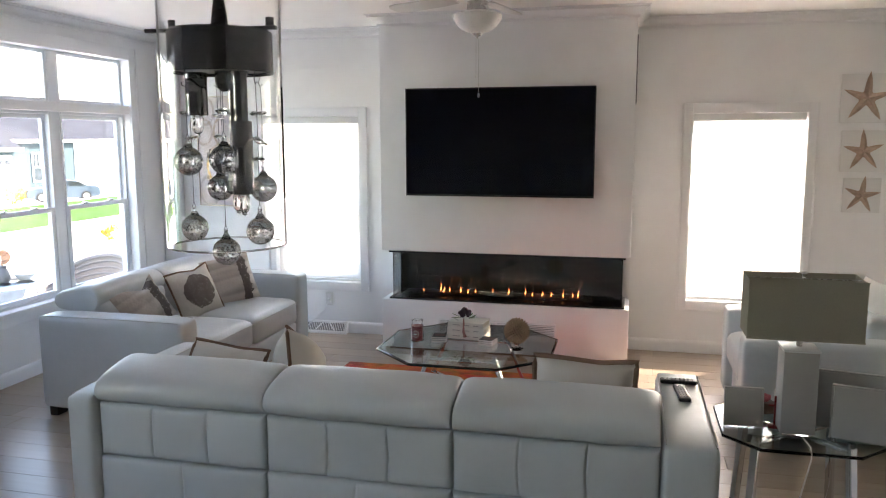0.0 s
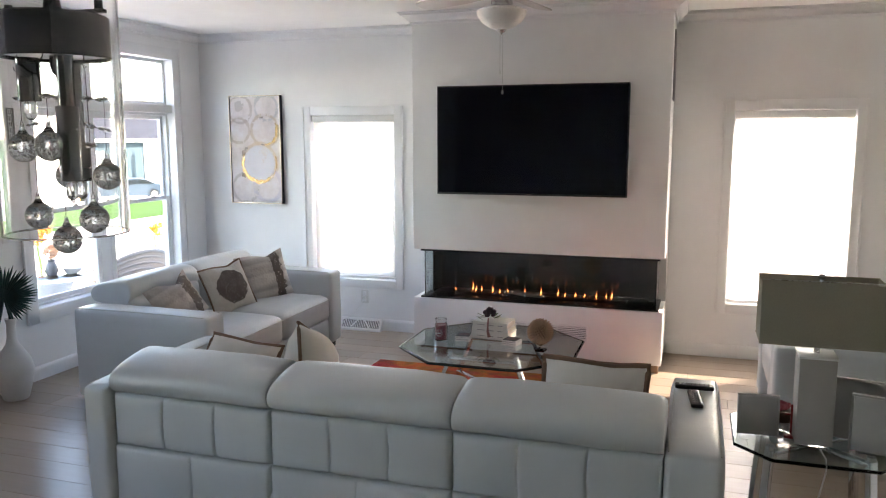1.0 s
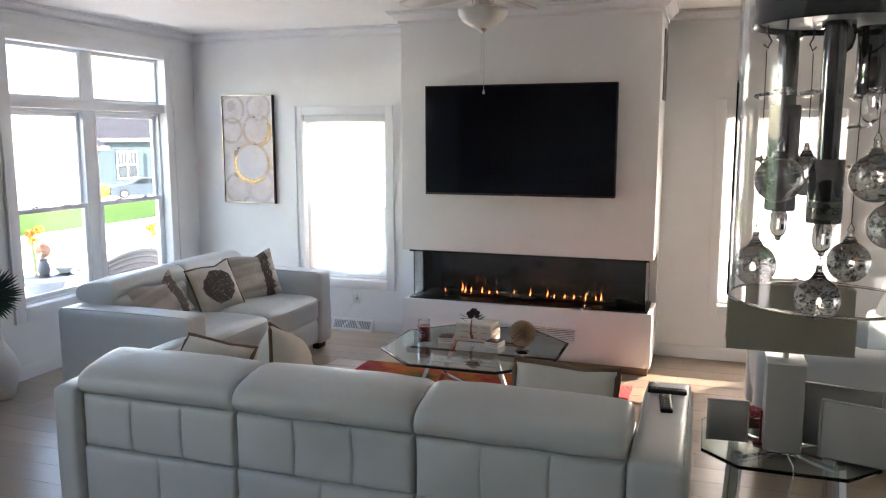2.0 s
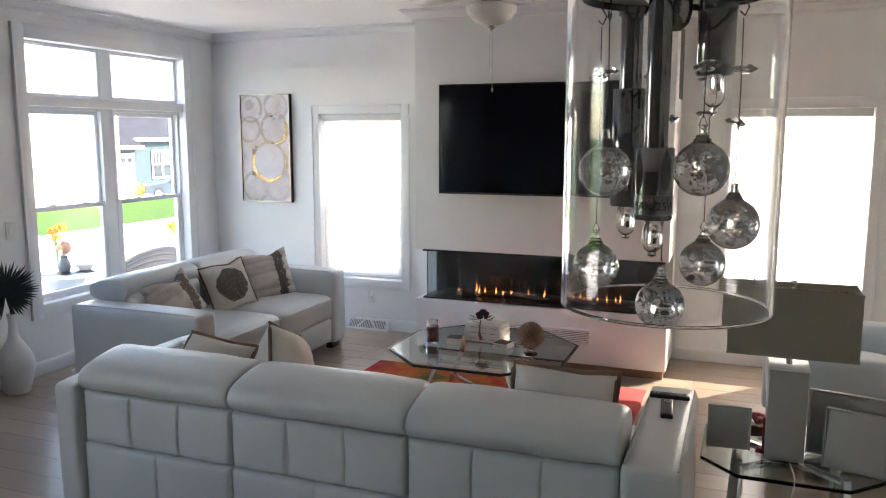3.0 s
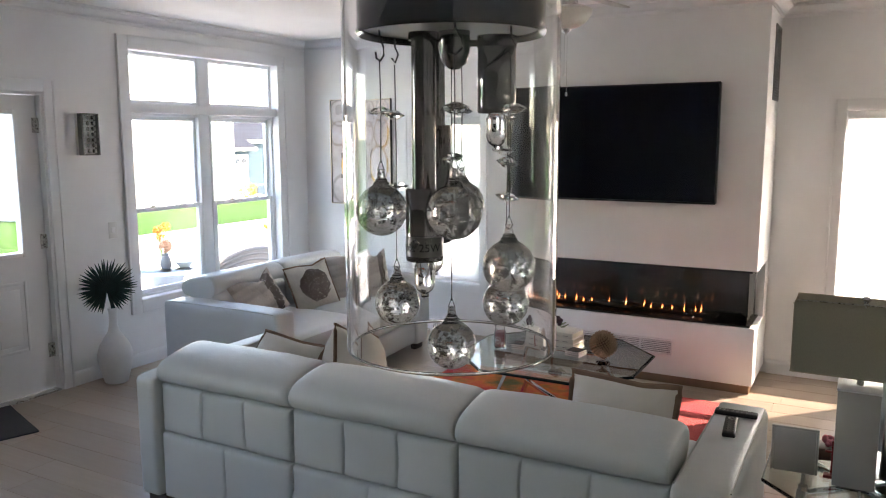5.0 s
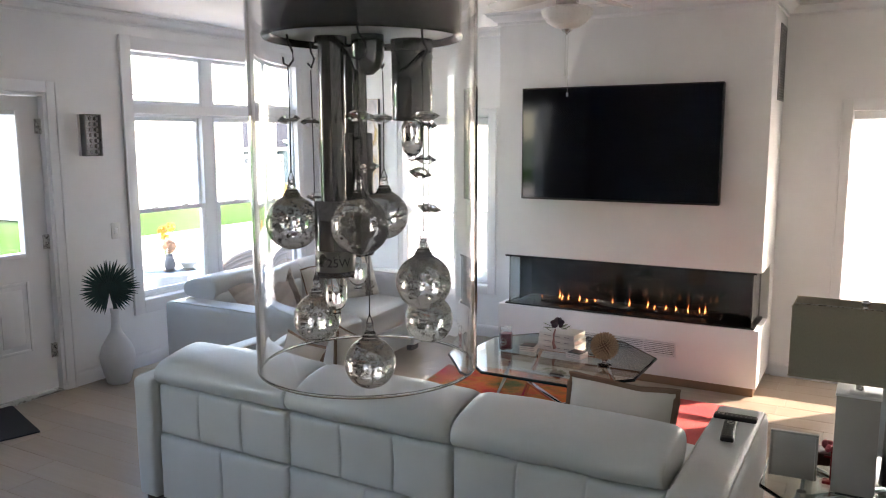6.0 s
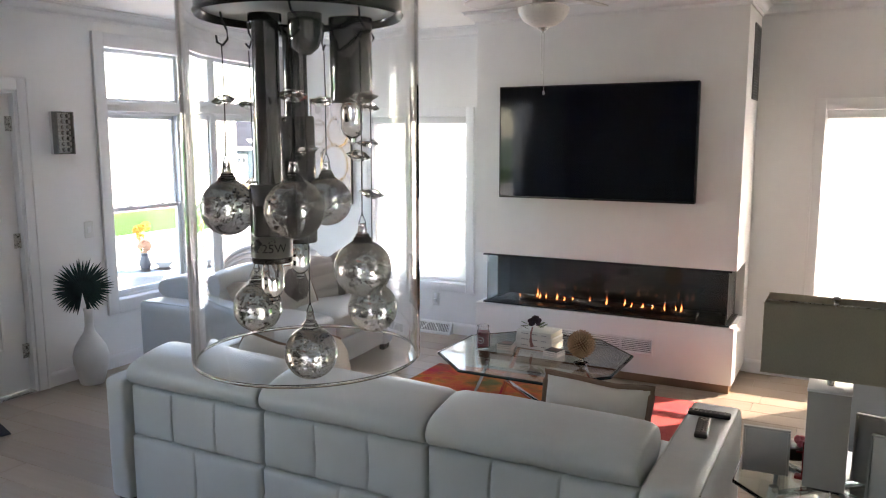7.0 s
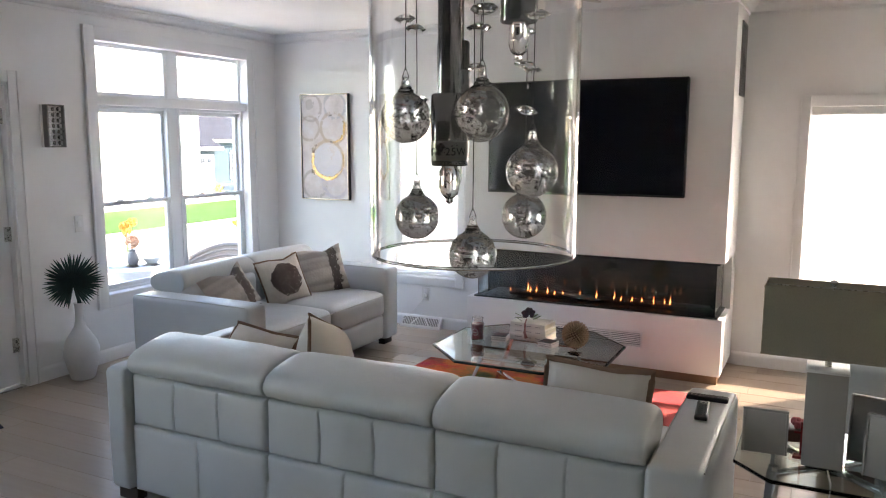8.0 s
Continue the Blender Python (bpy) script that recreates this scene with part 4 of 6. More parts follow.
# ---- pictures on the wall ----
def painting():
    p = thing("painting", pose(-3.63, YN, 1.119), "abstract painting of gold and grey rings in a thin gold frame", "painting")
    w, h = 0.53, 0.98
    m, nodes, links, b = shader("painted_rings")
    tc = nodes.new("ShaderNodeTexCoord")
    sep = nodes.new("ShaderNodeSeparateXYZ")
    links.new(tc.outputs["Object"], sep.inputs[0])
    base = noise_node(nodes, links, 5, 6, 0.65)
    current = ramp(nodes, links, base.outputs[0], [(0.3, (0.5, 0.42, 0.4)), (0.5, (0.64, 0.56, 0.54)), (0.7, (0.72, 0.68, 0.69))])
    wob = noise_node(nodes, links, 14, 3)
    gaps = noise_node(nodes, links, 9, 4, 0.7)

    def math_node(op, a, c):
        n = nodes.new("ShaderNodeMath")
        n.operation = op
        for k, v in enumerate((a, c)):
            if isinstance(v, (int, float)):
                n.inputs[k].default_value = v
            else:
                links.new(v, n.inputs[k])
        return n.outputs[0]

    def fade(value, limit):
        """One below the limit, falling softly to nothing above it."""
        n = nodes.new("ShaderNodeMapRange")
        n.interpolation_type = "SMOOTHSTEP"
        n.inputs[1].default_value, n.inputs[2].default_value, n.inputs[3].default_value, n.inputs[4].default_value = limit - 0.004, limit + 0.012, 1, 0
        links.new(value, n.inputs[0])
        return n.outputs[0]

    rings = [(-0.155, 0.855, 0.12, 0.005, (0.36, 0.28, 0.24)), (0.12, 0.87, 0.115, 0.004, (0.36, 0.34, 0.36)), (0.1, 0.665, 0.14, 0.006, (0.42, 0.3, 0.2)), (-0.17, 0.665, 0.11, 0.006, (0.4, 0.3, 0.24)),
             (0.035, 0.37, 0.175, 0.01, (0.5, 0.36, 0.24)), (-0.12, 0.14, 0.13, 0.006, (0.38, 0.32, 0.28)), (0.12, 0.16, 0.14, 0.014, (0.5, 0.44, 0.5)), (-0.165, 0.885, 0.015, 0.03, (0.36, 0.3, 0.28)), (0.035, 0.37, 0.06, 0.09, (0.68, 0.66, 0.7))]
    for cx, cz, r, wd, col in rings:
        dx = math_node("ADD", sep.outputs[0], -cx)
        dzz = math_node("ADD", sep.outputs[2], -cz)
        d = math_node("SQRT", math_node("ADD", math_node("MULTIPLY", dx, dx), math_node("MULTIPLY", dzz, dzz)), 0)
        off = math_node("ABSOLUTE", math_node("ADD", d, -r), 0)
        edge = math_node("ADD", off, math_node("MULTIPLY", math_node("ADD", wob.outputs[0], -0.55), 0.05))
        mask = math_node("MULTIPLY", fade(edge, wd), fade(math_node("MULTIPLY", gaps.outputs[0], -1), -0.42))
        mx = nodes.new("ShaderNodeMix")
        mx.data_type = "RGBA"
        links.new(math_node("MULTIPLY", mask, 0.7), mx.inputs[0])
        links.new(current, mx.inputs[6])
        mx.inputs[7].default_value = (*col, 1)
        current = mx.outputs[2]
    links.new(current, b.inputs["Base Color"])
    b.inputs["Roughness"].default_value = 0.5
    bump(nodes, links, b, base.outputs[0], 0.3, 0.004)
    part("canvas", span(-w / 2 + 0.012, w / 2 - 0.012, -0.034, 0, 0.012, h - 0.012), m, p, "painted canvas")
    leaf = plain("gold_leaf", (0.4, 0.26, 0.13), 0.3, 1.0, vary=0.35, scale=30, relief=0.4, depth=0.003)
    rng = random.Random(8)
    dark = plain("tarnished_leaf", (0.16, 0.13, 0.12), 0.35, 0.8, vary=0.4, scale=40, relief=0.4, depth=0.002)
    for cx, cz, r, a0, a1, wide, mat in ((0.035, 0.37, 0.17, 150, 312, 0.017, leaf), (0.035, 0.37, 0.178, 318, 385, 0.006, leaf), (0.1, 0.665, 0.128, 268, 392, 0.014, leaf), (0.035, 0.37, 0.185, 130, 160, 0.022, dark), (0.035, 0.37, 0.205, 205, 222, 0.02, dark), (0.1, 0.665, 0.13, 252, 270, 0.008, dark), (0.1, 0.665, 0.12, 95, 112, 0.006, dark)):
        bm, prev = bmesh.new(), None
        steps = max(4, int((a1 - a0) / 6))
        for k in range(steps + 1):
            a = radians(a0 + (a1 - a0) * k / steps)
            taper = math.sin(math.pi * (0.08 + 0.84 * k / steps)) ** 0.5
            w0, w1 = (wide * taper * rng.uniform(0.15, 1.6) for _ in range(2))
            pair = [[bm.verts.new((cx + q * math.cos(a), y, cz + q * math.sin(a))) for y in (-0.034, -0.0362)] for q in (r - w0, r + w1)]
            if prev:
                bm.faces.new((prev[0][1], pair[0][1], pair[1][1], prev[1][1]))
                bm.faces.new((prev[0][0], pair[0][0], pair[0][1], prev[0][1]))
                bm.faces.new((prev[1][0], prev[1][1], pair[1][1], pair[1][0]))
            prev = pair
        bmesh.ops.recalc_face_normals(bm, faces=bm.faces)
        part("metal_leaf", bm, mat, p, "crinkled gold leaf" if mat is leaf else "tarnished dark leaf", False)
    gold = plain("gold_frame", (0.62, 0.53, 0.42), 0.3, 1.0, relief=0.1)
    for a, c, r, s in [(-w / 2, -w / 2 + 0.008, 0, h), (w / 2 - 0.008, w / 2, 0, h), (-w / 2 + 0.008, w / 2 - 0.008, h - 0.008, h), (-w / 2 + 0.008, w / 2 - 0.008, 0, 0.008)]:
        part("frame", span(a, c, -0.046, -0.044, r, s, 0.0008), gold, p, "thin gold frame edge")
        part("frame_side", span(a, c, -0.044, 0, r, s), BLACK, p)


painting()


def starfish_panel(x, z, size, spread, tilt):
    s = thing("starfish_panel", pose(x, YN, z), "tan dried starfish mounted on a white square panel", "wall decor", "starfish panels")
    part("panel", bm_box((size, 0.02, size), (0, -0.01, 0), 0.003), WHITEPLASTIC, s)
    tan = plain("dried_starfish", (0.5, 0.37, 0.29), 0.85, vary=0.15, scale=25, grain=140, relief=0.9, depth=0.006)
    bm = bmesh.new()
    n, rings = 60, 6
    mid = bm.verts.new((0, -0.02 - spread * 0.17, 0))
    prev = None
    for q in range(1, rings + 1):
        ring = []
        for k in range(n):
            a = 2 * math.pi * k / n
            arm = abs(((a * 5 / (2 * math.pi) + 0.5) % 1) - 0.5) * 2
            rad = spread * (0.3 + 0.7 * (1 - arm) ** 2.4) * (1 + 0.07 * math.sin(3 * a + tilt))
            f = q / rings
            crest = 0.17 * spread * (1 - f) ** 0.8 * (0.55 + 0.45 * (1 - arm))
            ring.append(bm.verts.new((rad * f * math.cos(a + tilt), -0.021 - crest, rad * f * math.sin(a + tilt))))
        for k in range(n):
            j = (k + 1) % n
            if prev:
                bm.faces.new((prev[k], prev[j], ring[j], ring[k]))
            else:
                bm.faces.new((mid, ring[j], ring[k]))
        prev = ring
    bmesh.ops.recalc_face_normals(bm, faces=bm.faces)
    part("starfish", bm, tan, s, "rough tan starfish")


starfish_panel(1.70, 2.015, 0.36, 0.185, 1.5)
starfish_panel(1.70, 1.625, 0.31, 0.155, 1.62)
starfish_panel(1.71, 1.295, 0.26, 0.14, 1.45)


# ---- wall fittings ----
def sconce():
    s = thing("wall_sconce", pose(XL, 3.945, 1.625), "narrow wall sconce of square clear crystals", "wall light")
    part("back_plate", span(0, 0.02, -0.075, 0.075, 0, 0.29, 0.003), TRIM, s)
    for y in (-0.068, 0.06):
        part("side_rail", span(0.02, 0.07, y, y + 0.008, 0, 0.29, 0.001), SATIN, s)
    for z in (0.0, 0.282):
        part("end_rail", span(0.02, 0.07, -0.06, 0.06, z, z + 0.008), SATIN, s)
    shape = as_mesh("crystal", bm_box((0.022, 0.03, 0.03), (0, 0, 0), 0.006, 1), ACRYLIC, False)
    for r in range(7):
        for c in range(3):
            k = new("crystal", shape)
            k.parent = s
            k.matrix_basis = pose(0.05, -0.038 + 0.038 * c, 0.03 + 0.0385 * r)


sconce()


def wall_plate(name, m, holes, label, category):
    p = thing(name, m, label, category)
    part("plate", span(-0.037, 0.037, -0.006, 0, -0.06, 0.06, 0.003), WHITEPLASTIC, p)
    for z in holes:
        part("insert", span(-0.016, 0.016, -0.009, -0.006, z - 0.022, z + 0.022, 0.002), TRIM, p)


wall_plate("light_switch", pose(XL, 4.125, 1.075, 0, 0, 90), (0,), "white light switch on the wall", "switch")
wall_plate("wall_outlet", pose(-2.58, YN, 0.3), (0.025, -0.025), "white wall outlet with a plugged-in cord", "outlet")


def cord():
    c = thing("power_cord", pose(-2.58, YN - 0.02, 0.26), "thin white power cord hanging from the outlet", "cord")
    part("plug", bm_box((0.028, 0.03, 0.03), (0, 0, 0.03), 0.005), WHITEPLASTIC, c)
    part("cable", bm_tube([(0, -0.015, 0.028), (-0.02, -0.04, -0.03), (-0.08, -0.04, -0.1), (-0.17, -0.05, -0.18), (-0.22, -0.1, -0.245), (-0.4, -0.14, -0.256)], 0.003, 7), WHITEPLASTIC, c)


cord()


def register():
    r = thing("floor_register", pose(-2.6, YN - 0.02, 0.0), "white sloping baseboard air register", "vent")
    bm = bmesh.new()
    prof = [(0, 0), (-0.07, 0), (-0.07, 0.012), (-0.012, 0.1), (0, 0.1)]
    a = [bm.verts.new((-0.2, y, z)) for y, z in prof]
    b = [bm.verts.new((0.2, y, z)) for y, z in prof]
    for k in range(len(prof)):
        j = (k + 1) % len(prof)
        bm.faces.new((a[k], a[j], b[j], b[k]))
    bm.faces.new(a)
    bm.faces.new(b[::-1])
    bmesh.ops.recalc_face_normals(bm, faces=bm.faces)
    part("body", bm, TRIM, r, smooth=False)
    face = pose(0, -0.043, 0.058, -33.4)
    back = part("opening", bm_box((0.36, 0.004, 0.07), (0, 0, 0)), GREYPLASTIC, r)
    back.matrix_basis = face
    for k in range(22):
        s = part("fin", bm_box((0.004, 0.006, 0.07), (0, -0.003, 0)), TRIM, r, smooth=False)
        s.matrix_basis = face @ pose(-0.175 + 0.35 * k / 21, 0, 0)
    for x in (-0.06, 0.06):
        s = part("brace", bm_box((0.01, 0.008, 0.085), (0, -0.004, 0)), TRIM, r, smooth=False)
        s.matrix_basis = face @ pose(x, 0, 0, 0, 40 if x < 0 else -40, 0)


register()


# ---- cushions ----
def dent(u, v, chop):
    """How far the top edge is pushed down by a chop of the hand."""
    return chop * max(0.0, 1 - abs(u - 0.3) / 0.75) ** 1.4 * max(0.0, v) ** 1.6


def bm_pillow(w, h, t, n=16, seed=0, chop=0.0):
    """A throw pillow, standing in the xz plane, with pointed corners."""
    bm = bmesh.new()
    sides = []
    for sign in (-1, 1):
        grid = []
        for i in range(n + 1):
            row = []
            for j in range(n + 1):
                u, v = -1 + 2 * i / n, -1 + 2 * j / n
                puff = ((1 - abs(u) ** 2.2) * (1 - abs(v) ** 2.2)) ** 0.62
                pinch = 1 - 0.045 * (1 - abs(u) ** 2) * abs(v) ** 2
                pinch2 = 1 - 0.045 * (1 - abs(v) ** 2) * abs(u) ** 2
                wr = 0.011 * noise.noise(Vector((u * 3.5, v * 3.5, seed + sign)))
                row.append(bm.verts.new((u * w / 2 * pinch2, sign * (t / 2 * puff + (wr if puff > 0.05 else 0)), (v * pinch - dent(u, v, chop)) * h / 2)))
            grid.append(row)
        for i in range(n):
            for j in range(n):
                q = (grid[i][j], grid[i + 1][j], grid[i + 1][j + 1], grid[i][j + 1])
                bm.faces.new(q if sign < 0 else q[::-1])
        sides.append(grid)
    bmesh.ops.remove_doubles(bm, verts=bm.verts, dist=1e-5)
    return bm


def pillow_edge(w, h, n=12, chop=0.0):
    pts = []
    for side in range(4):
        for k in range(n):
            s = -1 + 2 * k / n
            bow = 0.045 * (1 - s * s)
            pts.append(((s, -1 + bow), (1 - bow, s), (-s, 1 - bow), (-1 + bow, -s))[side])
    return [(u * w / 2, 0, (v - dent(u, v, chop)) * h / 2) for u, v in pts]


LINEN = plain("ivory_linen", (0.6, 0.57, 0.53), 0.9, vary=0.05, grain=500, relief=0.4, depth=0.002)
BRUSH = plain("brown_fringe", (0.2, 0.125, 0.085), 0.95, vary=0.25, grain=350, relief=0.9, depth=0.006)


def medallion_cloth(kind):
    m, nodes, links, b = shader(kind + "_cloth")
    tc = nodes.new("ShaderNodeTexCoord")
    sep = nodes.new("ShaderNodeSeparateXYZ")
    links.new(tc.outputs["Object"], sep.inputs[0])

    def math_node(op, a, c=0.0):
        n = nodes.new("ShaderNodeMath")
        n.operation = op
        for k, v in enumerate((a, c)):
            if isinstance(v, (int, float)):
                n.inputs[k].default_value = v
            else:
                links.new(v, n.inputs[k])
        return n.outputs[0]

    v = nodes.new("ShaderNodeTexVoronoi")
    v.inputs["Scale"].default_value = 55
    links.new(tc.outputs["Object"], v.inputs["Vector"])
    wob = noise_node(nodes, links, 22, 3)
    if kind == "medallion":
        xx, zz = math_node("MULTIPLY", sep.outputs[0], sep.outputs[0]), math_node("MULTIPLY", sep.outputs[2], sep.outputs[2])
        d = math_node("ADD", math_node("SQRT", math_node("ADD", xx, zz)), math_node("MULTIPLY", math_node("ADD", wob.outputs[0], -0.5), 0.05))
        mask = math_node("LESS_THAN", d, 0.125)
        ground = ((0.56, 0.52, 0.47), (0.62, 0.58, 0.53))
    else:
        d = math_node("ABSOLUTE", math_node("ADD", math_node("ADD", sep.outputs[0], -0.1), math_node("MULTIPLY", math_node("ADD", wob.outputs[0], -0.5), 0.09)))
        mask = math_node("LESS_THAN", d, 0.04)
        ground = ((0.4, 0.36, 0.335), (0.6, 0.55, 0.51))
    mask = math_node("MULTIPLY", mask, math_node("GREATER_THAN", v.outputs[0], 0.22))
    if kind == "medallion":
        weave = ramp(nodes, links, wob.outputs[0], [(0.3, ground[0]), (0.7, ground[1])])
    else:
        band = noise_node(nodes, links, 7, 1, 0.4, (0.12, 0.12, 1.6))
        weave = ramp(nodes, links, band.outputs[0], [(0.42, ground[0]), (0.55, ground[1])])
    mx = nodes.new("ShaderNodeMix")
    mx.data_type = "RGBA"
    links.new(mask, mx.inputs[0])
    links.new(weave, mx.inputs[6])
    mx.inputs[7].default_value = (0.13, 0.105, 0.095, 1)
    links.new(mx.outputs[2], b.inputs["Base Color"])
    b.inputs["Roughness"].default_value = 0.9
    bump(nodes, links, b, v.outputs[0], 0.35, 0.004)
    return m


MEDAL, STRIPE = medallion_cloth("medallion"), medallion_cloth("striped")


def cushion(m, w, h, t, cloth, label, trim=BRUSH, seed=0, edge=0.011, chop=0.0):
    c = thing("throw_pillow", m, label, "pillow", "throw pillows")
    part("cover", bm_pillow(w, h, t, 16, seed, chop), cloth, c)
    if trim:
        pts = pillow_edge(w, h, 12, chop)
        part("fringe", bm_tube([(x, y, z) for x, y, z in pts], edge, 7, True), trim, c, "brown brush fringe")
    return c


# on the loveseat: they lean back towards the window
cushion(pose(-3.12, 4.45, 0.62, 0, 0, 70) @ pose(0, 0, 0, -26, 0, 0) @ pose(0, 0, 0, 0, -20, 0), 0.37, 0.33, 0.15, STRIPE, "striped grey-brown pillow with dark embroidery", None, 1, 0.011, 0.42)
cushion(pose(-3.055, 4.97, 0.615, 0, 0, 66) @ pose(0, 0, 0, -22, 0, 0) @ pose(0, 0, 0, 0, -9, 0), 0.37, 0.37, 0.17, MEDAL, "ivory pillow with a dark round medallion", BRUSH, 2, 0.008, 0.14)
cushion(pose(-2.99, 5.37, 0.64, 0, 0, 54) @ pose(0, 0, 0, -18, 0, 0) @ pose(0, 0, 0, 0, -8, 0), 0.41, 0.38, 0.15, STRIPE, "striped grey-brown pillow with a vertical dark vine", None, 3, 0.011, 0.2)
# on the three-seat sofa
cushion(pose(-1.875, 3.2, 0.575, 0, 0, 4) @ pose(0, 0, 0, -38, 0, 0) @ pose(0, 0, 0, 0, 7, 0), 0.39, 0.4, 0.21, LINEN, "white linen pillow with a brown fringe, lying back", BRUSH, 4, 0.011, 0.03)
cushion(pose(-1.5, 3.3, 0.635, 0, 0, 103) @ pose(0, 0, 0, -8, 0, 0) @ pose(0, 0, 0, 0, 24, 0), 0.38, 0.36, 0.25, LINEN, "white linen pillow with a brown fringe, on edge", BRUSH, 5, 0.009)
cushion(pose(-0.16, 3.24, 0.59, 0, 0, -3) @ pose(0, 0, 0, -16, 0, 0), 0.44, 0.4, 0.2, LINEN, "white linen pillow with a wide brown fringe", BRUSH, 6, 0.014, 0.05)
# on the armchair
cushion(pose(1.42, 4.95, 0.68, 0, 0, -82) @ pose(0, 0, 0, -16, 0, 0), 0.45, 0.42, 0.15, LINEN, "plain white pillow on the armchair", None, 7)


# ---- coffee table and what stands on it ----
def octagon(hx, hy, cut):
    return [(-hx + cut, -hy), (hx - cut, -hy), (hx, -hy + cut), (hx, hy - cut), (hx - cut, hy), (-hx + cut, hy), (-hx, hy - cut), (-hx, -hy + cut)]


def flat_bar(parent, name, a, b, w, t, material):
    a, b = Vector(a), Vector(b)
    turn = (b - a).to_track_quat("Z", "Y").to_matrix().to_4x4()
    return part(name, bm_box((w, t, (b - a).length), (a + b) / 2, 0.003, turn=turn), material, parent)


def coffee_table():
    t = thing("coffee_table", pose(-0.94, 4.62, 0.014), "octagonal glass coffee table on crossed chrome legs", "table")
    part("glass_top", bm_prism(octagon(0.525, 0.5, 0.27), 0.424, 0.439, 0.004), GREENGLASS, t, "clear bevelled glass top", False)
    part("polished_edge", bm_tube([(x, y, 0.4315) for x, y in octagon(0.528, 0.503, 0.2712)], 0.0078, 8, True), GLASSEDGE, t, "dark polished glass edge")
    for sx in (-1, 1):
        for sy in (-1, 1):
            flat_bar(t, "leg", (sx * 0.36, sy * 0.3, 0.0), (sx * 0.2, sy * 0.24, 0.404), 0.034, 0.02, CHROME)
            part("pad", bm_rod((sx * 0.2, sy * 0.24, 0.404), (sx * 0.2, sy * 0.24, 0.4245), 0.016, 14), CHROME, t)
    flat_bar(t, "stretcher", (-0.31, -0.28, 0.13), (0.31, 0.28, 0.13), 0.03, 0.018, CHROME)
    flat_bar(t, "stretcher", (-0.31, 0.28, 0.152), (0.31, -0.28, 0.152), 0.03, 0.018, CHROME)
    for sy in (-1, 1):
        part("rail", bm_box((0.44, 0.026, 0.018), (0, sy * 0.245, 0.385), 0.003), CHROME, t)


coffee_table()
TOP = 0.453


def jar_candle():
    j = thing("jar_candle", pose(-1.275, 4.61, TOP), "dark red candle in a glass jar with a label", "candle")
    part("jar", bm_lathe([(0.0, 0.0), (0.036, 0.0), (0.041, 0.006), (0.041, 0.098), (0.034, 0.112), (0.034, 0.132), (0.0365, 0.134), (0.0365, 0.139), (0.032, 0.139), (0.031, 0.112), (0.037, 0.097), (0.037, 0.008), (0.0, 0.006)], 32), GLASS, j, "clear glass jar")
    part("wax", bm_lathe([(0, 0.009), (0.0355, 0.009), (0.0355, 0.1), (0, 0.098)], 28), REDWAX, j, "dark red wax")
    part("wick", bm_rod((0, 0, 0.098), (0, 0, 0.108), 0.001, 6), BLACK, j)
    white = plain("label_white", (0.75, 0.72, 0.7), 0.6, relief=0)
    for k in range(6):
        a, b = math.pi / 3 * k + math.pi / 6, math.pi / 3 * (k + 1) + math.pi / 6
        pts = []
        for q in range(4):
            aa = a + (b - a) * q / 3
            u, w = 0.022 * math.cos(aa), 0.022 * math.sin(aa)
            ang = -math.pi / 2 + u / 0.042
            pts.append((0.0418 * math.cos(ang), 0.0418 * math.sin(ang), 0.052 + w))
        part("label_ring", bm_tube([pts[0], pts[3]], 0.0012, 5), white, j)
    part("label_bar", bm_box((0.02, 0.001, 0.005), (0, -0.0422, 0.052)), white, j)


jar_candle()


def coasters(x, y, n, rot):
    c = thing("coaster_stack", pose(x, y, TOP, 0, 0, rot), "small stack of pale marble coasters with dark tops", "coasters", "coaster stacks")
    stone = plain("pale_stone", (0.68, 0.66, 0.63), 0.4, vary=0.12, scale=30, relief=0.05)
    for k in range(n):
        b = part("coaster", bm_box((0.095, 0.095, 0.009), (0.002 * (k % 2), 0, 0.0045 + k * 0.0115), 0.002), stone, c)
        part("felt", bm_box((0.085, 0.085, 0.0025), (0.0, 0, 0.0103 + k * 0.0115)), BLACK, b)
    part("picture_tile", bm_box((0.06, 0.05, 0.001), (0.005, 0, 0.0115 * n + 0.0006)), plain("brown_print", (0.16, 0.09, 0.08), 0.5, vary=0.4, scale=40, relief=0), c)


coasters(-1.14, 4.655, 3, 8)
coasters(-0.825, 4.64, 3, -12)


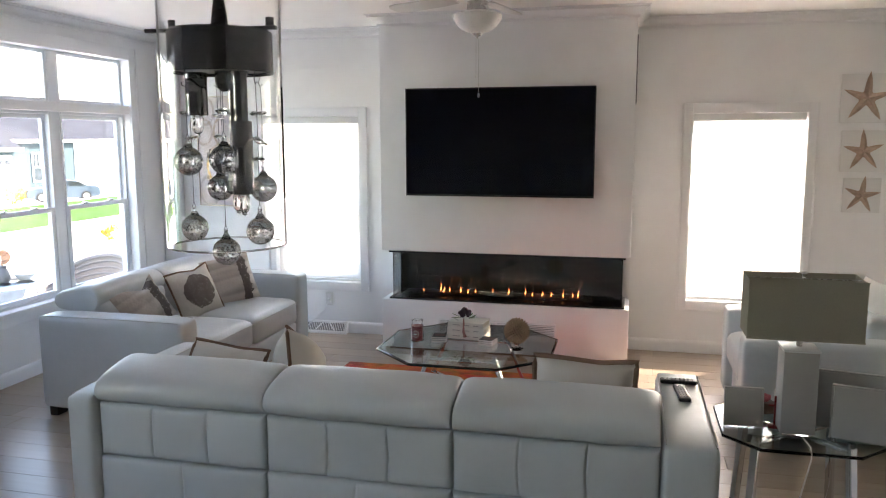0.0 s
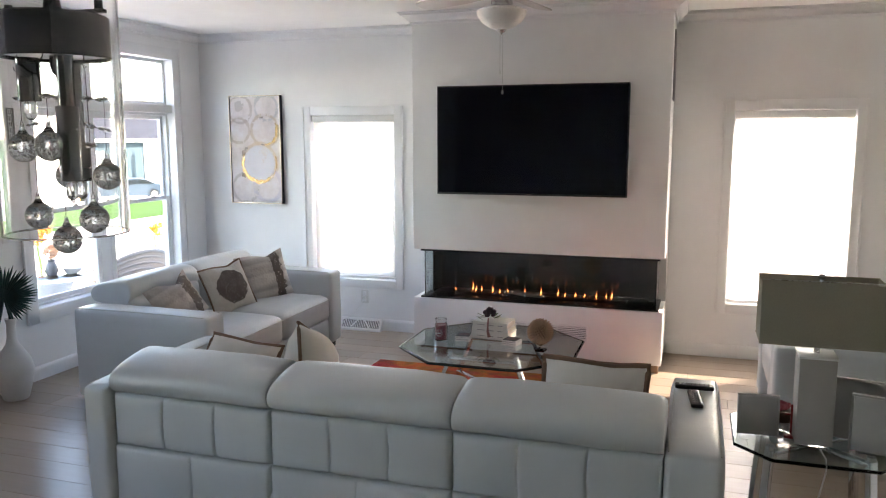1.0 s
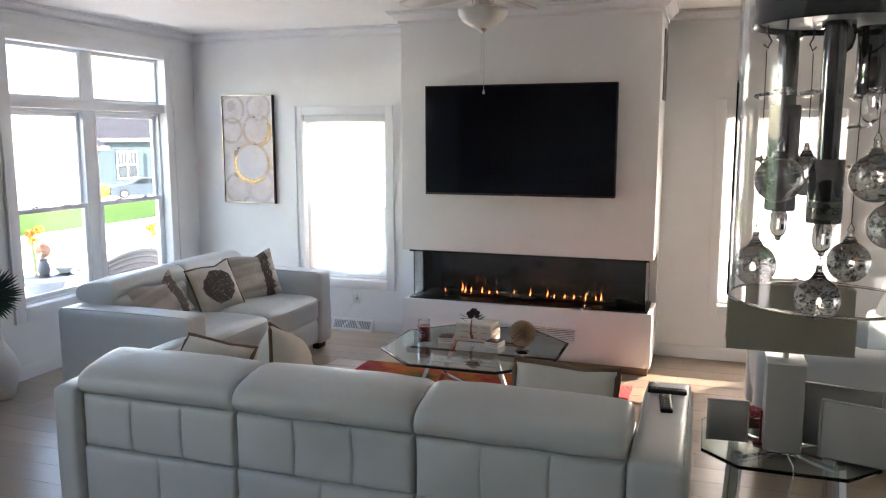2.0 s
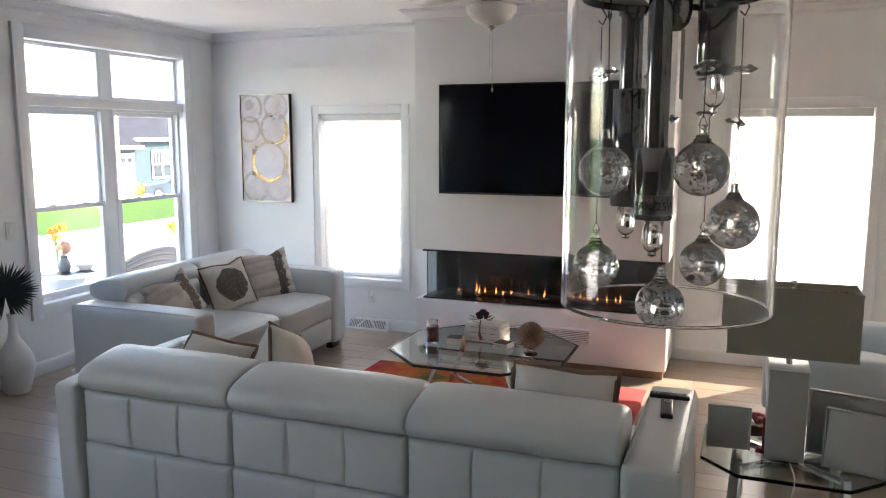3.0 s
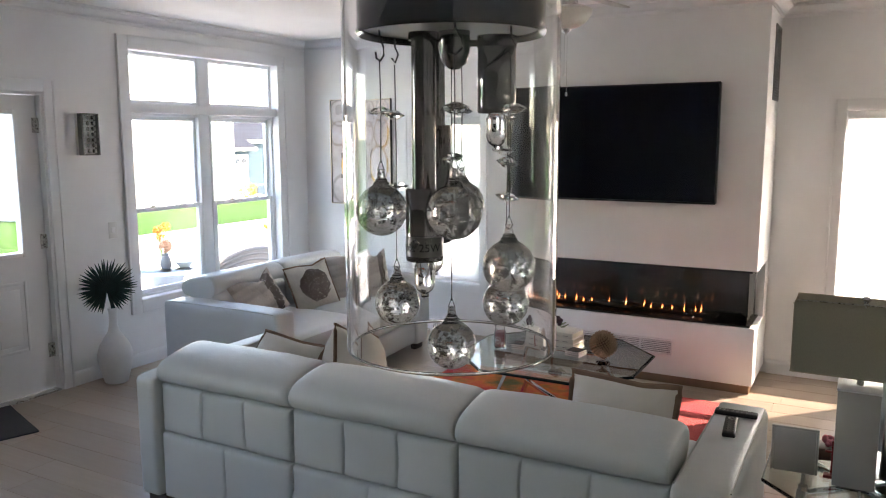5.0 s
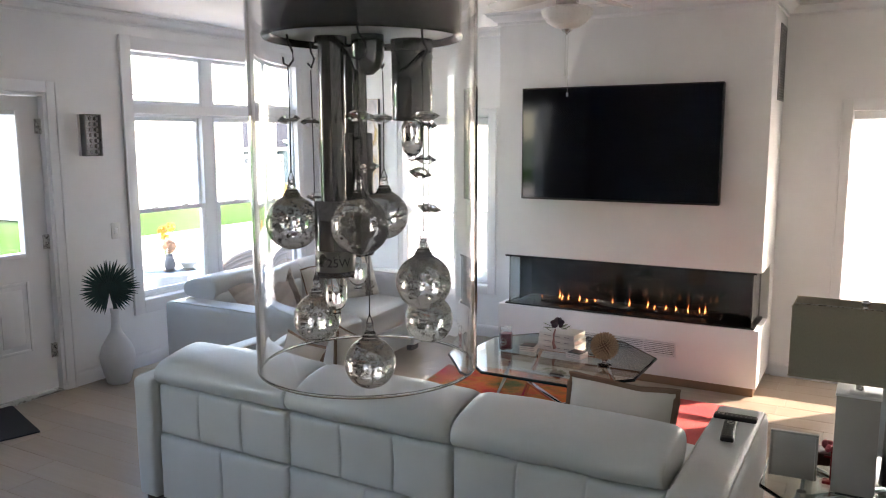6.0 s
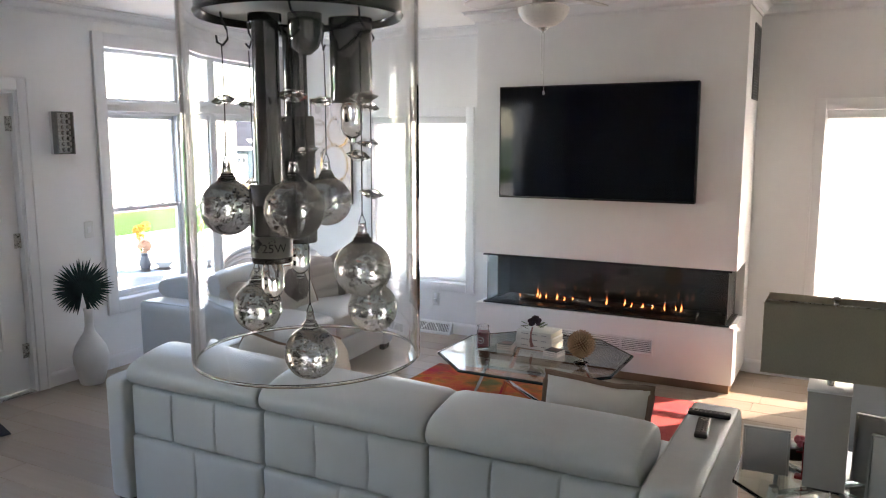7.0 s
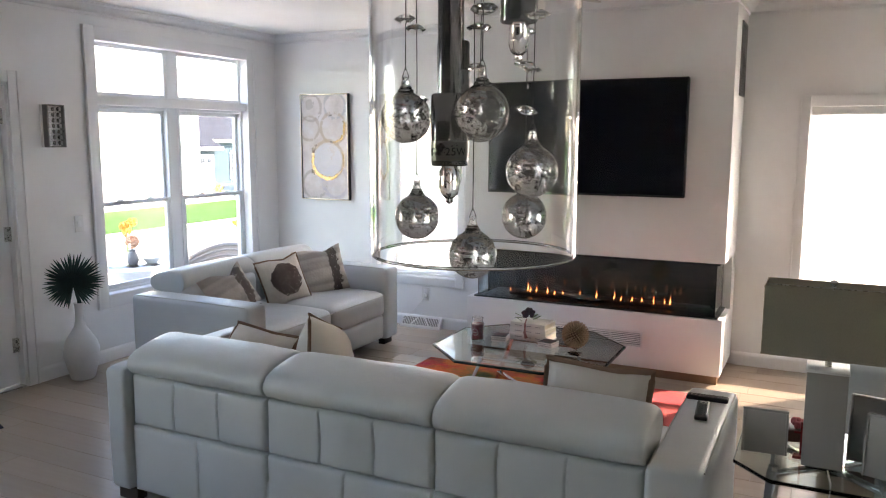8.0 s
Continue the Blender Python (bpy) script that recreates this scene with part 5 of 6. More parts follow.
def book_stack():
    s = thing("book_stack", pose(-0.975, 4.79, TOP, 0, 0, -6), "stack of three white-bound books tied as decor", "books")
    paper = plain("pages", (0.62, 0.58, 0.5), 0.9, grain=300, relief=0.5, stretch=(1, 1, 40))
    cover = plain("white_cover", (0.68, 0.67, 0.62), 0.6, vary=0.06, relief=0.1)
    ink = plain("faded_ink", (0.3, 0.3, 0.28), 0.8, relief=0)
    z = 0
    for w, h in ((0.25, 0.04), (0.245, 0.034), (0.235, 0.036)):
        b = part("book", bm_box((w - 0.008, 0.15, h - 0.008), (0, 0.004, z + h / 2)), paper, s)
        part("cover", bm_box((w, 0.165, 0.004), (0, 0, z + 0.002), 0.001), cover, b)
        part("cover", bm_box((w, 0.165, 0.004), (0, 0, z + h - 0.002), 0.001), cover, b)
        part("spine", bm_box((w, 0.006, h - 0.008), (0, -0.08, z + h / 2), 0.002), cover, b)
        for q in range(3):
            part("title_bar", bm_box((0.05 - 0.008 * q, 0.001, 0.004), (-0.06 + 0.065 * q, -0.0835, z + h / 2)), ink, b)
        z += h
    f = thing("flower_sprig", pose(-1.0, 4.77, TOP + z, 0, 0, 20), "dark purple artificial flower with green leaves", "flower")
    petal, leafm = plain("plum_petal", (0.06, 0.03, 0.045), 0.7, vary=0.3, relief=0.2), plain("sage_leaf", (0.12, 0.16, 0.08), 0.6, vary=0.2, relief=0.2)
    rng = random.Random(3)
    for k in range(26):
        a, e = rng.uniform(0, 6.3), rng.uniform(0.1, 1.5)
        bm = bmesh.new()
        bmesh.ops.create_icosphere(bm, subdivisions=2, radius=1, matrix=Matrix.Diagonal((0.022, 0.005, 0.016, 1)))
        p = part("petal", bm, petal, f)
        p.matrix_basis = pose(0.03 * math.cos(a) * math.cos(e), 0.03 * math.sin(a) * math.cos(e), 0.035 + 0.032 * math.sin(e), rng.uniform(-30, 30), rng.uniform(-60, 60), math.degrees(a))
    for k in range(9):
        a = rng.uniform(-0.9, 0.9) if k < 6 else rng.uniform(2.4, 3.6)
        bm = bmesh.new()
        bmesh.ops.create_icosphere(bm, subdivisions=2, radius=1, matrix=Matrix.Diagonal((0.03, 0.009, 0.0016, 1)))
        p = part("leaf", bm, leafm, f)
        p.matrix_basis = pose(0.06 * math.cos(a), 0.05 * math.sin(a), rng.uniform(0.012, 0.04), 0, rng.uniform(-35, 10), math.degrees(a))
    part("ribbon", bm_tube([(-0.012, -0.035, 0.02), (-0.02, -0.088, 0.0), (-0.022, -0.096, -0.05), (-0.012, -0.098, -0.085)], [0.004, 0.006, 0.008, 0.012], 6), plain("dusky_ribbon", (0.28, 0.14, 0.12), 0.7), f, "dusky pink ribbon")


book_stack()


def thistle_ball():
    t = thing("decor_ball", pose(-0.63, 4.55, TOP), "spiky brown and ivory pod ball on a glass stand", "ornament")
    part("stand", bm_lathe([(0, 0), (0.04, 0), (0.042, 0.006), (0.012, 0.014), (0.01, 0.03), (0.03, 0.045), (0.026, 0.045), (0, 0.036)], 24), GLASS, t)
    bm = bmesh.new()
    bmesh.ops.create_icosphere(bm, subdivisions=3, radius=0.055, matrix=Matrix.Translation((0, 0, 0.115)))
    core = part("core", bm, plain("pod_core", (0.16, 0.085, 0.05), 0.9, relief=0.4), t)
    petal = as_mesh("scale", bm_lathe([(0.0045, 0.0), (0.0058, 0.012), (0.0042, 0.024), (0, 0.032)], 6), plain("pod_scale", (0.42, 0.28, 0.18), 0.8, vary=0.35, scale=60, relief=0.2))
    n = 230
    for k in range(n):
        z = 1 - 2 * (k + 0.5) / n
        a = k * 2.399963
        d = Vector((math.sqrt(1 - z * z) * math.cos(a), math.sqrt(1 - z * z) * math.sin(a), z))
        s = new("scale", petal)
        s.parent = core
        s.matrix_basis = Matrix.Translation(Vector((0, 0, 0.115)) + d * 0.052) @ d.to_track_quat("Z", "Y").to_matrix().to_4x4()


thistle_ball()


# ---- remotes on the sofa's arm ----
def remote(m, w, l, label):
    r = thing("remote_control", m, label, "remote", "remote controls")
    part("case", bm_soft((w, l, 0.018), (0, 0, 0.009), 0.007, n=8), BLACK, r)
    shape = as_mesh("button", bm_box((0.007, 0.006, 0.003), (0, 0, 0.0185), 0.001, 1), GREYPLASTIC, False)
    for i in range(6):
        for j in range(3):
            b = new("button", shape)
            b.parent = r
            b.matrix_basis = pose((j - 1) * 0.012, -l * 0.36 + i * l * 0.11, 0)
    part("ring_pad", bm_lathe([(0.013, 0.0178), (0.013, 0.02), (0.008, 0.02), (0.008, 0.0178)], 20, (0, l * 0.32, 0)), NICKEL, r)


ARM = 0.651
remote(pose(0.247, 3.45, ARM, 0, 0, 92), 0.046, 0.16, "slim black remote control lying across the sofa arm")
remote(pose(0.25, 3.29, ARM, 0, 0, 5), 0.048, 0.2, "long black remote control with grey buttons")


# ---- side table with the lamp ----
def side_table():
    t = thing("side_table", pose(0.69, 3.22, 0), "octagonal glass side table on chrome legs", "table")
    part("glass_top", bm_prism(octagon(0.3, 0.29, 0.125), 0.567, 0.581, 0.004), GREENGLASS, t, "greenish bevelled glass top", False)
    for sx in (-1, 1):
        for sy in (-1, 1):
            flat_bar(t, "leg", (sx * 0.2, sy * 0.2, 0.0), (-sx * 0.0 + sx * 0.17, sy * 0.15, 0.552), 0.03, 0.03, CHROME)
            part("pad", bm_rod((sx * 0.17, sy * 0.15, 0.55), (sx * 0.17, sy * 0.15, 0.5675), 0.016, 14), CHROME, t)
    for a, b in (((-0.17, -0.15, 0.538), (0.17, 0.15, 0.538)), ((-0.17, 0.15, 0.536), (0.17, -0.15, 0.536))):
        flat_bar(t, "cross_bar", a, b, 0.03, 0.016, CHROME)


side_table()
STOP = 0.5815


def table_lamp():
    l = thing("table_lamp", pose(0.667, 3.135, STOP), "table lamp with a rectangular taupe shade on an acrylic-edged column", "lamp")
    part("foot", bm_box((0.1, 0.1, 0.014), (0, 0, 0.007), 0.003), ACRYLIC, l, "clear acrylic foot")
    part("column", bm_box((0.126, 0.128, 0.325), (0, 0, 0.1765), 0.003), plain("linen_column", (0.38, 0.36, 0.345), 0.75, vary=0.05, grain=300, relief=0.3), l, "pale linen-covered column")
    # opaque white stands in for the highlights of the acrylic cap
    part("cap", bm_box((0.132, 0.134, 0.009), (0, 0, 0.3435), 0.002), TRIM, l, "acrylic cap, its bright highlights painted white")
    part("neck", bm_rod((0, 0, 0.35), (0, 0, 0.42), 0.011, 16), NICKEL, l)
    cloth, nodes, links, b = shader("taupe_shade")
    tl, df, mx = nodes.new("ShaderNodeBsdfTranslucent"), nodes.new("ShaderNodeBsdfDiffuse"), nodes.new("ShaderNodeMixShader")
    w = noise_node(nodes, links, 420, 2, 0.5, (1, 1, 0.35))
    col = ramp(nodes, links, w.outputs[0], [(0.3, (0.45, 0.42, 0.35)), (0.7, (0.49, 0.46, 0.385))])
    links.new(col, tl.inputs[0])
    links.new(col, df.inputs[0])
    mx.inputs[0].default_value = 0.4
    links.new(df.outputs[0], mx.inputs[1])
    links.new(tl.outputs[0], mx.inputs[2])
    links.new(mx.outputs[0], nodes["Material Output"].inputs[0])
    sh = part("shade", span(-0.207, 0.207, -0.09, -0.0875, 0.392, 0.622), cloth, l, "taupe fabric shade panel")
    part("shade_panel", span(-0.207, 0.207, 0.0875, 0.09, 0.392, 0.622), cloth, sh)
    part("shade_panel", span(-0.207, -0.2045, -0.0875, 0.0875, 0.392, 0.622), cloth, sh)
    part("shade_panel", span(0.2045, 0.207, -0.0875, 0.0875, 0.392, 0.622), cloth, sh)
    for z in (0.391, 0.618):
        for y in (-0.0915, 0.0895):
            part("shade_trim", span(-0.2085, 0.2085, y, y + 0.002, z, z + 0.006), cloth, sh)
    part("harp_bar", bm_rod((-0.205, 0, 0.616), (0.205, 0, 0.616), 0.0025, 8), NICKEL, l)
    part("harp", bm_rod((0, 0, 0.42), (0, 0, 0.62), 0.003, 8), NICKEL, l)
    part("finial", bm_lathe([(0, 0.616), (0.009, 0.618), (0.006, 0.624), (0.012, 0.63), (0.014, 0.637), (0.01, 0.644), (0, 0.647)], 20), CHROME, l, "round chrome finial")
    part("cord", bm_tube([(0.02, -0.06, 0.006), (0.03, -0.16, 0.004), (0.028, -0.19, -0.03), (0.0, -0.17, -0.2), (-0.02, -0.1, -0.5), (-0.02, 0.2, -0.575)], 0.003, 7), WHITEPLASTIC, l, "pale lamp cord")


table_lamp()


def standing_frame(x, y, rot, w, h, t, front, label, lean=-8, easel=True):
    f = thing("photo_frame", pose(x, y, STOP, 0, 0, rot), label, "photo frame", "photo frames")
    hold = part("back_board", bm_box((w, t, h), (0, 0, h / 2), 0.003), front, f)
    hold.matrix_basis = pose(0, 0, 0.001, lean)
    for p, q, r, s in [(-w / 2 - 0.008, -w / 2, 0, h), (w / 2, w / 2 + 0.008, 0, h), (-w / 2 - 0.008, w / 2 + 0.008, h, h + 0.008)]:
        part("moulding", span(p, q, -t / 2 - 0.004, t / 2 + 0.004, r, s, 0.002), front, hold)
    if easel:
        e = part("easel_back", bm_box((0.05, 0.004, h * 0.7), (0, 0, h * 0.35)), BLACK, f)
        e.matrix_basis = pose(0, -0.055 if lean < 0 else 0.05, 0, 14 if lean < 0 else -14)


GREYCARD = plain("grey_backing", (0.52, 0.5, 0.48), 0.8, vary=0.06, grain=200, relief=0.3)
STEEL = plain("pewter", (0.4, 0.385, 0.375), 0.5, 0.2, relief=0.1)
standing_frame(0.482, 3.16, 4, 0.135, 0.15, 0.012, GREYCARD, "small photo frame seen from its pale grey back", -6, False)
standing_frame(0.905, 3.08, -16, 0.225, 0.2, 0.02, STEEL, "pewter photo frame turned towards the seats", -7, False)
standing_frame(0.875, 3.2, -12, 0.25, 0.225, 0.016, STEEL, "larger pewter photo frame behind another", -7, False)


def cross():
    c = thing("standing_cross", pose(0.6, 3.17, STOP), "small dark red standing cross on a base", "cross")
    red = plain("dark_red_enamel", (0.2, 0.012, 0.012), 0.3, relief=0.05)
    part("base", bm_box((0.05, 0.035, 0.012), (0, 0, 0.006), 0.003), red, c)
    part("upright", bm_box((0.008, 0.008, 0.12), (0, 0, 0.071), 0.002), red, c)
    part("cross_piece", bm_box((0.048, 0.007, 0.008), (0, 0, 0.092), 0.002), red, c)


cross()


def bits():
    w = thing("trinket_box", pose(0.565, 3.36, STOP, 0, 0, 15), "brown lidded box with pink flowers on it", "box")
    part("body", bm_box((0.13, 0.09, 0.045), (0, 0, 0.0225), 0.004), plain("brown_box", (0.1, 0.045, 0.03), 0.4, vary=0.2, relief=0.1), w)
    rng = random.Random(9)
    pink = plain("pink_petal", (0.5, 0.12, 0.14), 0.7, vary=0.3, relief=0.1)
    for k in range(9):
        bm = bmesh.new()
        bmesh.ops.create_icosphere(bm, subdivisions=2, radius=1, matrix=Matrix.Diagonal((0.016, 0.01, 0.013, 1)))
        p = part("blossom", bm, pink, w)
        p.matrix_basis = pose(rng.uniform(0.0, 0.06), rng.uniform(-0.03, 0.02), 0.053 + rng.uniform(0, 0.02), 0, rng.uniform(-40, 40), rng.uniform(0, 90))
    b = thing("glass_bottle", pose(0.775, 3.28, STOP), "small clear bottle with teal liquid", "bottle")
    part("bottle", bm_lathe([(0, 0), (0.022, 0), (0.024, 0.004), (0.024, 0.1), (0.012, 0.115), (0.011, 0.135), (0.008, 0.135), (0.008, 0.115), (0.02, 0.098), (0.02, 0.006), (0, 0.005)], 24), GLASS, b)
    part("liquid", bm_lathe([(0, 0.007), (0.0195, 0.007), (0.0195, 0.09), (0, 0.09)], 20), plain("teal_liquid", (0.02, 0.3, 0.33), 0.2, relief=0), b, "teal liquid")
    part("stopper", bm_lathe([(0, 0.132), (0.009, 0.135), (0.016, 0.152), (0.012, 0.165), (0, 0.17)], 18), GLASS, b)
    c = thing("phone_stand", pose(0.66, 3.36, STOP), "small black and white card on a stand", "card")
    part("stand", bm_box((0.07, 0.05, 0.012), (0, 0, 0.006), 0.003), BLACK, c)
    k = part("card", bm_box((0.06, 0.004, 0.09), (0, 0, 0.055), 0.001), WHITEPLASTIC, c)
    for q in range(4):
        part("text_bar", bm_box((0.045, 0.001, 0.007), (0, -0.0025, 0.03 + 0.017 * q)), BLACK, k)


bits()


# ---- vase with a fan palm leaf, door mat ----
def vase():
    v = thing("floor_vase", pose(-4.04, 3.94, 0), "tall white textured bottle vase with one palm leaf", "vase")
    prof = [(0, 0), (0.072, 0), (0.08, 0.008), (0.1, 0.08), (0.118, 0.16), (0.12, 0.21), (0.105, 0.27), (0.07, 0.33), (0.04, 0.375), (0.03, 0.42), (0.028, 0.5), (0.032, 0.535), (0.036, 0.545), (0.03, 0.545), (0.022, 0.5), (0.022, 0.42), (0, 0.4)]
    part("body", bm_lathe(prof, 40), CERAMIC, v, "white ceramic body with fine ridges")
    green = plain("palm_green", (0.018, 0.06, 0.05), 0.5, vary=0.3, scale=20, relief=0.2)
    frond = part("palm_leaf", bm_tube([(0, 0, 0.42), (0.004, -0.008, 0.56), (0.0, -0.035, 0.695)], 0.006, 8), green, v, "dark green fan palm leaf")
    rng = random.Random(6)
    n = 54
    for k in range(n):
        a = radians(-168 + 336 * k / (n - 1)) + rng.uniform(-0.03, 0.03)
        l = 0.22 - 0.035 * abs(a) / 2.2 + rng.uniform(-0.014, 0.014)
        bm = bmesh.new()
        w = 0.0085
        rows = []
        for q, f in enumerate((0, 0.45, 0.75, 1.0)):
            ww = (0.35 + 0.65 * math.sin(math.pi * min(1, f * 0.8 + 0.12))) * w if f < 1 else 0.0008
            droop = 0.02 * f * f
            rows.append([bm.verts.new((droop + (0.0 if e else 0.0035), e * ww, l * f)) for e in (-1, 0, 1)])
        for p, r in zip(rows, rows[1:]):
            for e in range(2):
                bm.faces.new((p[e], p[e + 1], r[e + 1], r[e]))
        bmesh.ops.solidify(bm, geom=bm.faces[:], thickness=0.0012)
        leaf = part("leaflet", bm, green, frond)
        leaf.matrix_basis = pose(0.0, -0.035, 0.69) @ pose(0, 0, 0, 0, 6, -25) @ Matrix.Rotation(-a, 4, "X")


vase()
single("door_mat", bm_soft((0.62, 0.9, 0.012), (0, 0, 0.006), 0.005, n=10, wobble=0.001), plain("charcoal_mat", (0.035, 0.035, 0.04), 0.95, vary=0.2, grain=300, relief=0.9, depth=0.006), "dark charcoal door mat", "mat", m=pose(-4.05, 2.72, 0, 0, 0, -18))


# ---- outside ----
def ground_z(x):
    return -0.35 if x > -6 else max(-3.1, -0.35 - 0.0705 * (-6 - x))


def slope_sheet(xs, y0, y1, lift):
    bm = bmesh.new()
    rows = [[bm.verts.new((x, y, ground_z(x) + lift)) for y in (y0, y1)] for x in xs]
    for a, b in zip(rows, rows[1:]):
        bm.faces.new((a[0], b[0], b[1], a[1]))
    bmesh.ops.recalc_face_normals(bm, faces=bm.faces)
    for f in bm.faces:
        if f.normal.z < 0:
            f.normal_flip()
    return bm


GRASS = plain("lawn_grass", (0.028, 0.078, 0.009), 0.9, vary=0.22, scale=0.6, grain=40, relief=0.8, depth=0.03)
CONCRETE = plain("pale_concrete", (0.72, 0.7, 0.67), 0.85, vary=0.07, scale=0.7, grain=30, relief=0.3, depth=0.01)
single("ground", slope_sheet([1500, -6, -45, -46, -1500], -1500, 1500, 0), GRASS, "mown green lawn", "ground", "structure", smooth=False)
single("road", slope_sheet([-5.0, -6, -19.5], -60, 120, 0.012), CONCRETE, "wide pale concrete drive in full sun", "road", "structure", smooth=False)
# added pale sheet north of the house, so that no green light comes in
single("patio", slope_sheet([14, 4, -4.3], YN + T + 0.02, 30, 0.01), CONCRETE, "added pale ground that keeps the light through the screens white", "patio", "structure", smooth=False)
single("pavement", slope_sheet([-36.2, -45, -47], 30, 90, 0.012), CONCRETE, "concrete parking strip before the houses", "pavement", "structure", smooth=False)

SIDING_BLUE = plain("blue_grey_siding", (0.028, 0.05, 0.064), 0.7, vary=0.06, scale=0.5, grain=4, relief=0.4, depth=0.01, stretch=(0.1, 0.1, 6))
SIDING_WHITE = plain("white_siding", (0.72, 0.72, 0.7), 0.6, vary=0.04, scale=0.5, grain=4, relief=0.4, depth=0.01, stretch=(0.1, 0.1, 6))
SHINGLE = plain("slate_shingle", (0.022, 0.026, 0.036), 0.9, vary=0.2, scale=1.5, grain=8, relief=0.6, depth=0.02, stretch=(1, 1, 5))
DARKPANE = plain("dark_pane", (0.03, 0.04, 0.05), 0.08, vary=0.2, relief=0)
MAROON = plain("maroon_shutter", (0.1, 0.02, 0.02), 0.5, relief=0.1)
for dull in (GRASS, SIDING_BLUE, SIDING_WHITE, SHINGLE, DARKPANE):
    dull.node_tree.nodes["Principled BSDF"].inputs["Specular IOR Level"].default_value = 0.1


def house_window(parent, x, y0, y1, z0, z1, shutters=False):
    w = part("window", span(x, x + 0.06, y0, y1, z0, z1), DARKPANE, parent, smooth=False)
    for a, b, c, d in [(y0 - 0.1, y0, z0 - 0.1, z1 + 0.1), (y1, y1 + 0.1, z0 - 0.1, z1 + 0.1), (y0, y1, z1, z1 + 0.1), (y0, y1, z0 - 0.12, z0), (y0, y1, (z0 + z1) / 2 - 0.04, (z0 + z1) / 2 + 0.04), ((y0 + y1) / 2 - 0.07, (y0 + y1) / 2 + 0.07, z0, z1)]:
        part("window_frame", span(x + 0.02, x + 0.1, a, b, c, d), TRIM, w, smooth=False)
    for k in (1, 2, 4, 5):
        y = y0 + (y1 - y0) * k / 6
        part("muntin", span(x + 0.055, x + 0.08, y - 0.02, y + 0.02, (z0 + z1) / 2, z1), TRIM, w, smooth=False)
    if shutters:
        for a, b in ((y0 - 0.55, y0 - 0.12), (y1 + 0.12, y1 + 0.55)):
            part("shutter", span(x, x + 0.07, a, b, z0, z1), MAROON, w, smooth=False)


def house(name, x, depth, y0, y1, base, eave, ridge, wall_mat, label):
    h = thing(name, pose(x, (y0 + y1) / 2, base), label, "house", "neighbouring houses")
    inv = h.matrix_basis.inverted()

    def add(n, bm, mat, parent=None):
        bm.transform(inv)
        return part(n, bm, mat, parent or h, smooth=False)

    add("wall", span(x - depth, x, y0, y1, base, eave), wall_mat)
    bm = bmesh.new()
    xm, o = x - depth / 2, 0.5
    prof = [(x + o, eave - 0.1), (x + o, eave + 0.08), (xm, ridge), (x - depth - o, eave + 0.08), (x - depth - o, eave - 0.1), (xm, ridge - 0.2)]
    a = [bm.verts.new((p, y0 - 0.4, z)) for p, z in prof]
    b = [bm.verts.new((p, y1 + 0.4, z)) for p, z in prof]
    for k in range(6):
        bm.faces.new((a[k], a[(k + 1) % 6], b[(k + 1) % 6], b[k]))
    bm.faces.new(a)
    bm.faces.new(b[::-1])
    bmesh.ops.recalc_face_normals(bm, faces=bm.faces)
    roof = add("roof", bm, SHINGLE)
    add("fascia", span(x + o, x + o + 0.06, y0 - 0.4, y1 + 0.4, eave - 0.16, eave + 0.1), TRIM, roof)
    for y in (y0, y1):
        g = bmesh.new()
        v = [g.verts.new((p, y + (0.02 if y == y0 else -0.02), z)) for p, z in ((x, eave), (xm, ridge - 0.15), (x - depth, eave))]
        g.faces.new(v)
        add("gable", g, wall_mat)
    return h, add


def blue_house():
    h, add = house("blue_house", -46.5, 9.0, 50.2, 70.0, -3.1, 1.5, 4.6, SIDING_BLUE, "blue-grey house with a slate roof and white trim")
    inv = h.matrix_basis.inverted()

    def win(y0, y1, z0, z1, sh=False):
        before = set(h.children)
        house_window(h, -46.5, y0, y1, z0, z1, sh)
        for ob in set(h.children) - before:
            ob.matrix_basis = inv
    win(53.3, 55.6, -1.7, 0.45)
    win(60.4, 61.6, -1.6, 0.4, True)
    add("porch_front", span(-46.5, -46.4, 58.2, 65, -3.1, 1.4), SIDING_WHITE)
    for y in (58.3, 62.2, 65):
        add("porch_post", span(-45.2, -44.95, y - 0.12, y + 0.12, -3.1, 1.4), TRIM)


blue_house()


def garage_house():
    h, add = house("garage_house", -45.2, 8.0, 45.2, 50.0, -3.1, 0.9, 3.6, SIDING_BLUE, "blue-grey garage wing with a white door")
    door = add("garage_door", span(-45.2, -45.1, 47.9, 49.7, -3.1, 0.4), SIDING_WHITE)
    for y in (48.2, 48.95):
        add("door_pane", span(-45.1, -45.06, y, y + 0.5, -0.3, 0.1), DARKPANE, door)


garage_house()
wh, wadd = house("white_house", -38.5, 9.0, 27.0, 40.5, -2.9, 4.2, 4.7, SIDING_WHITE, "white-sided house in bright sun")
wadd("porch_post", span(-37.9, -37.6, 40.0, 40.3, -2.9, 4.1), TRIM)


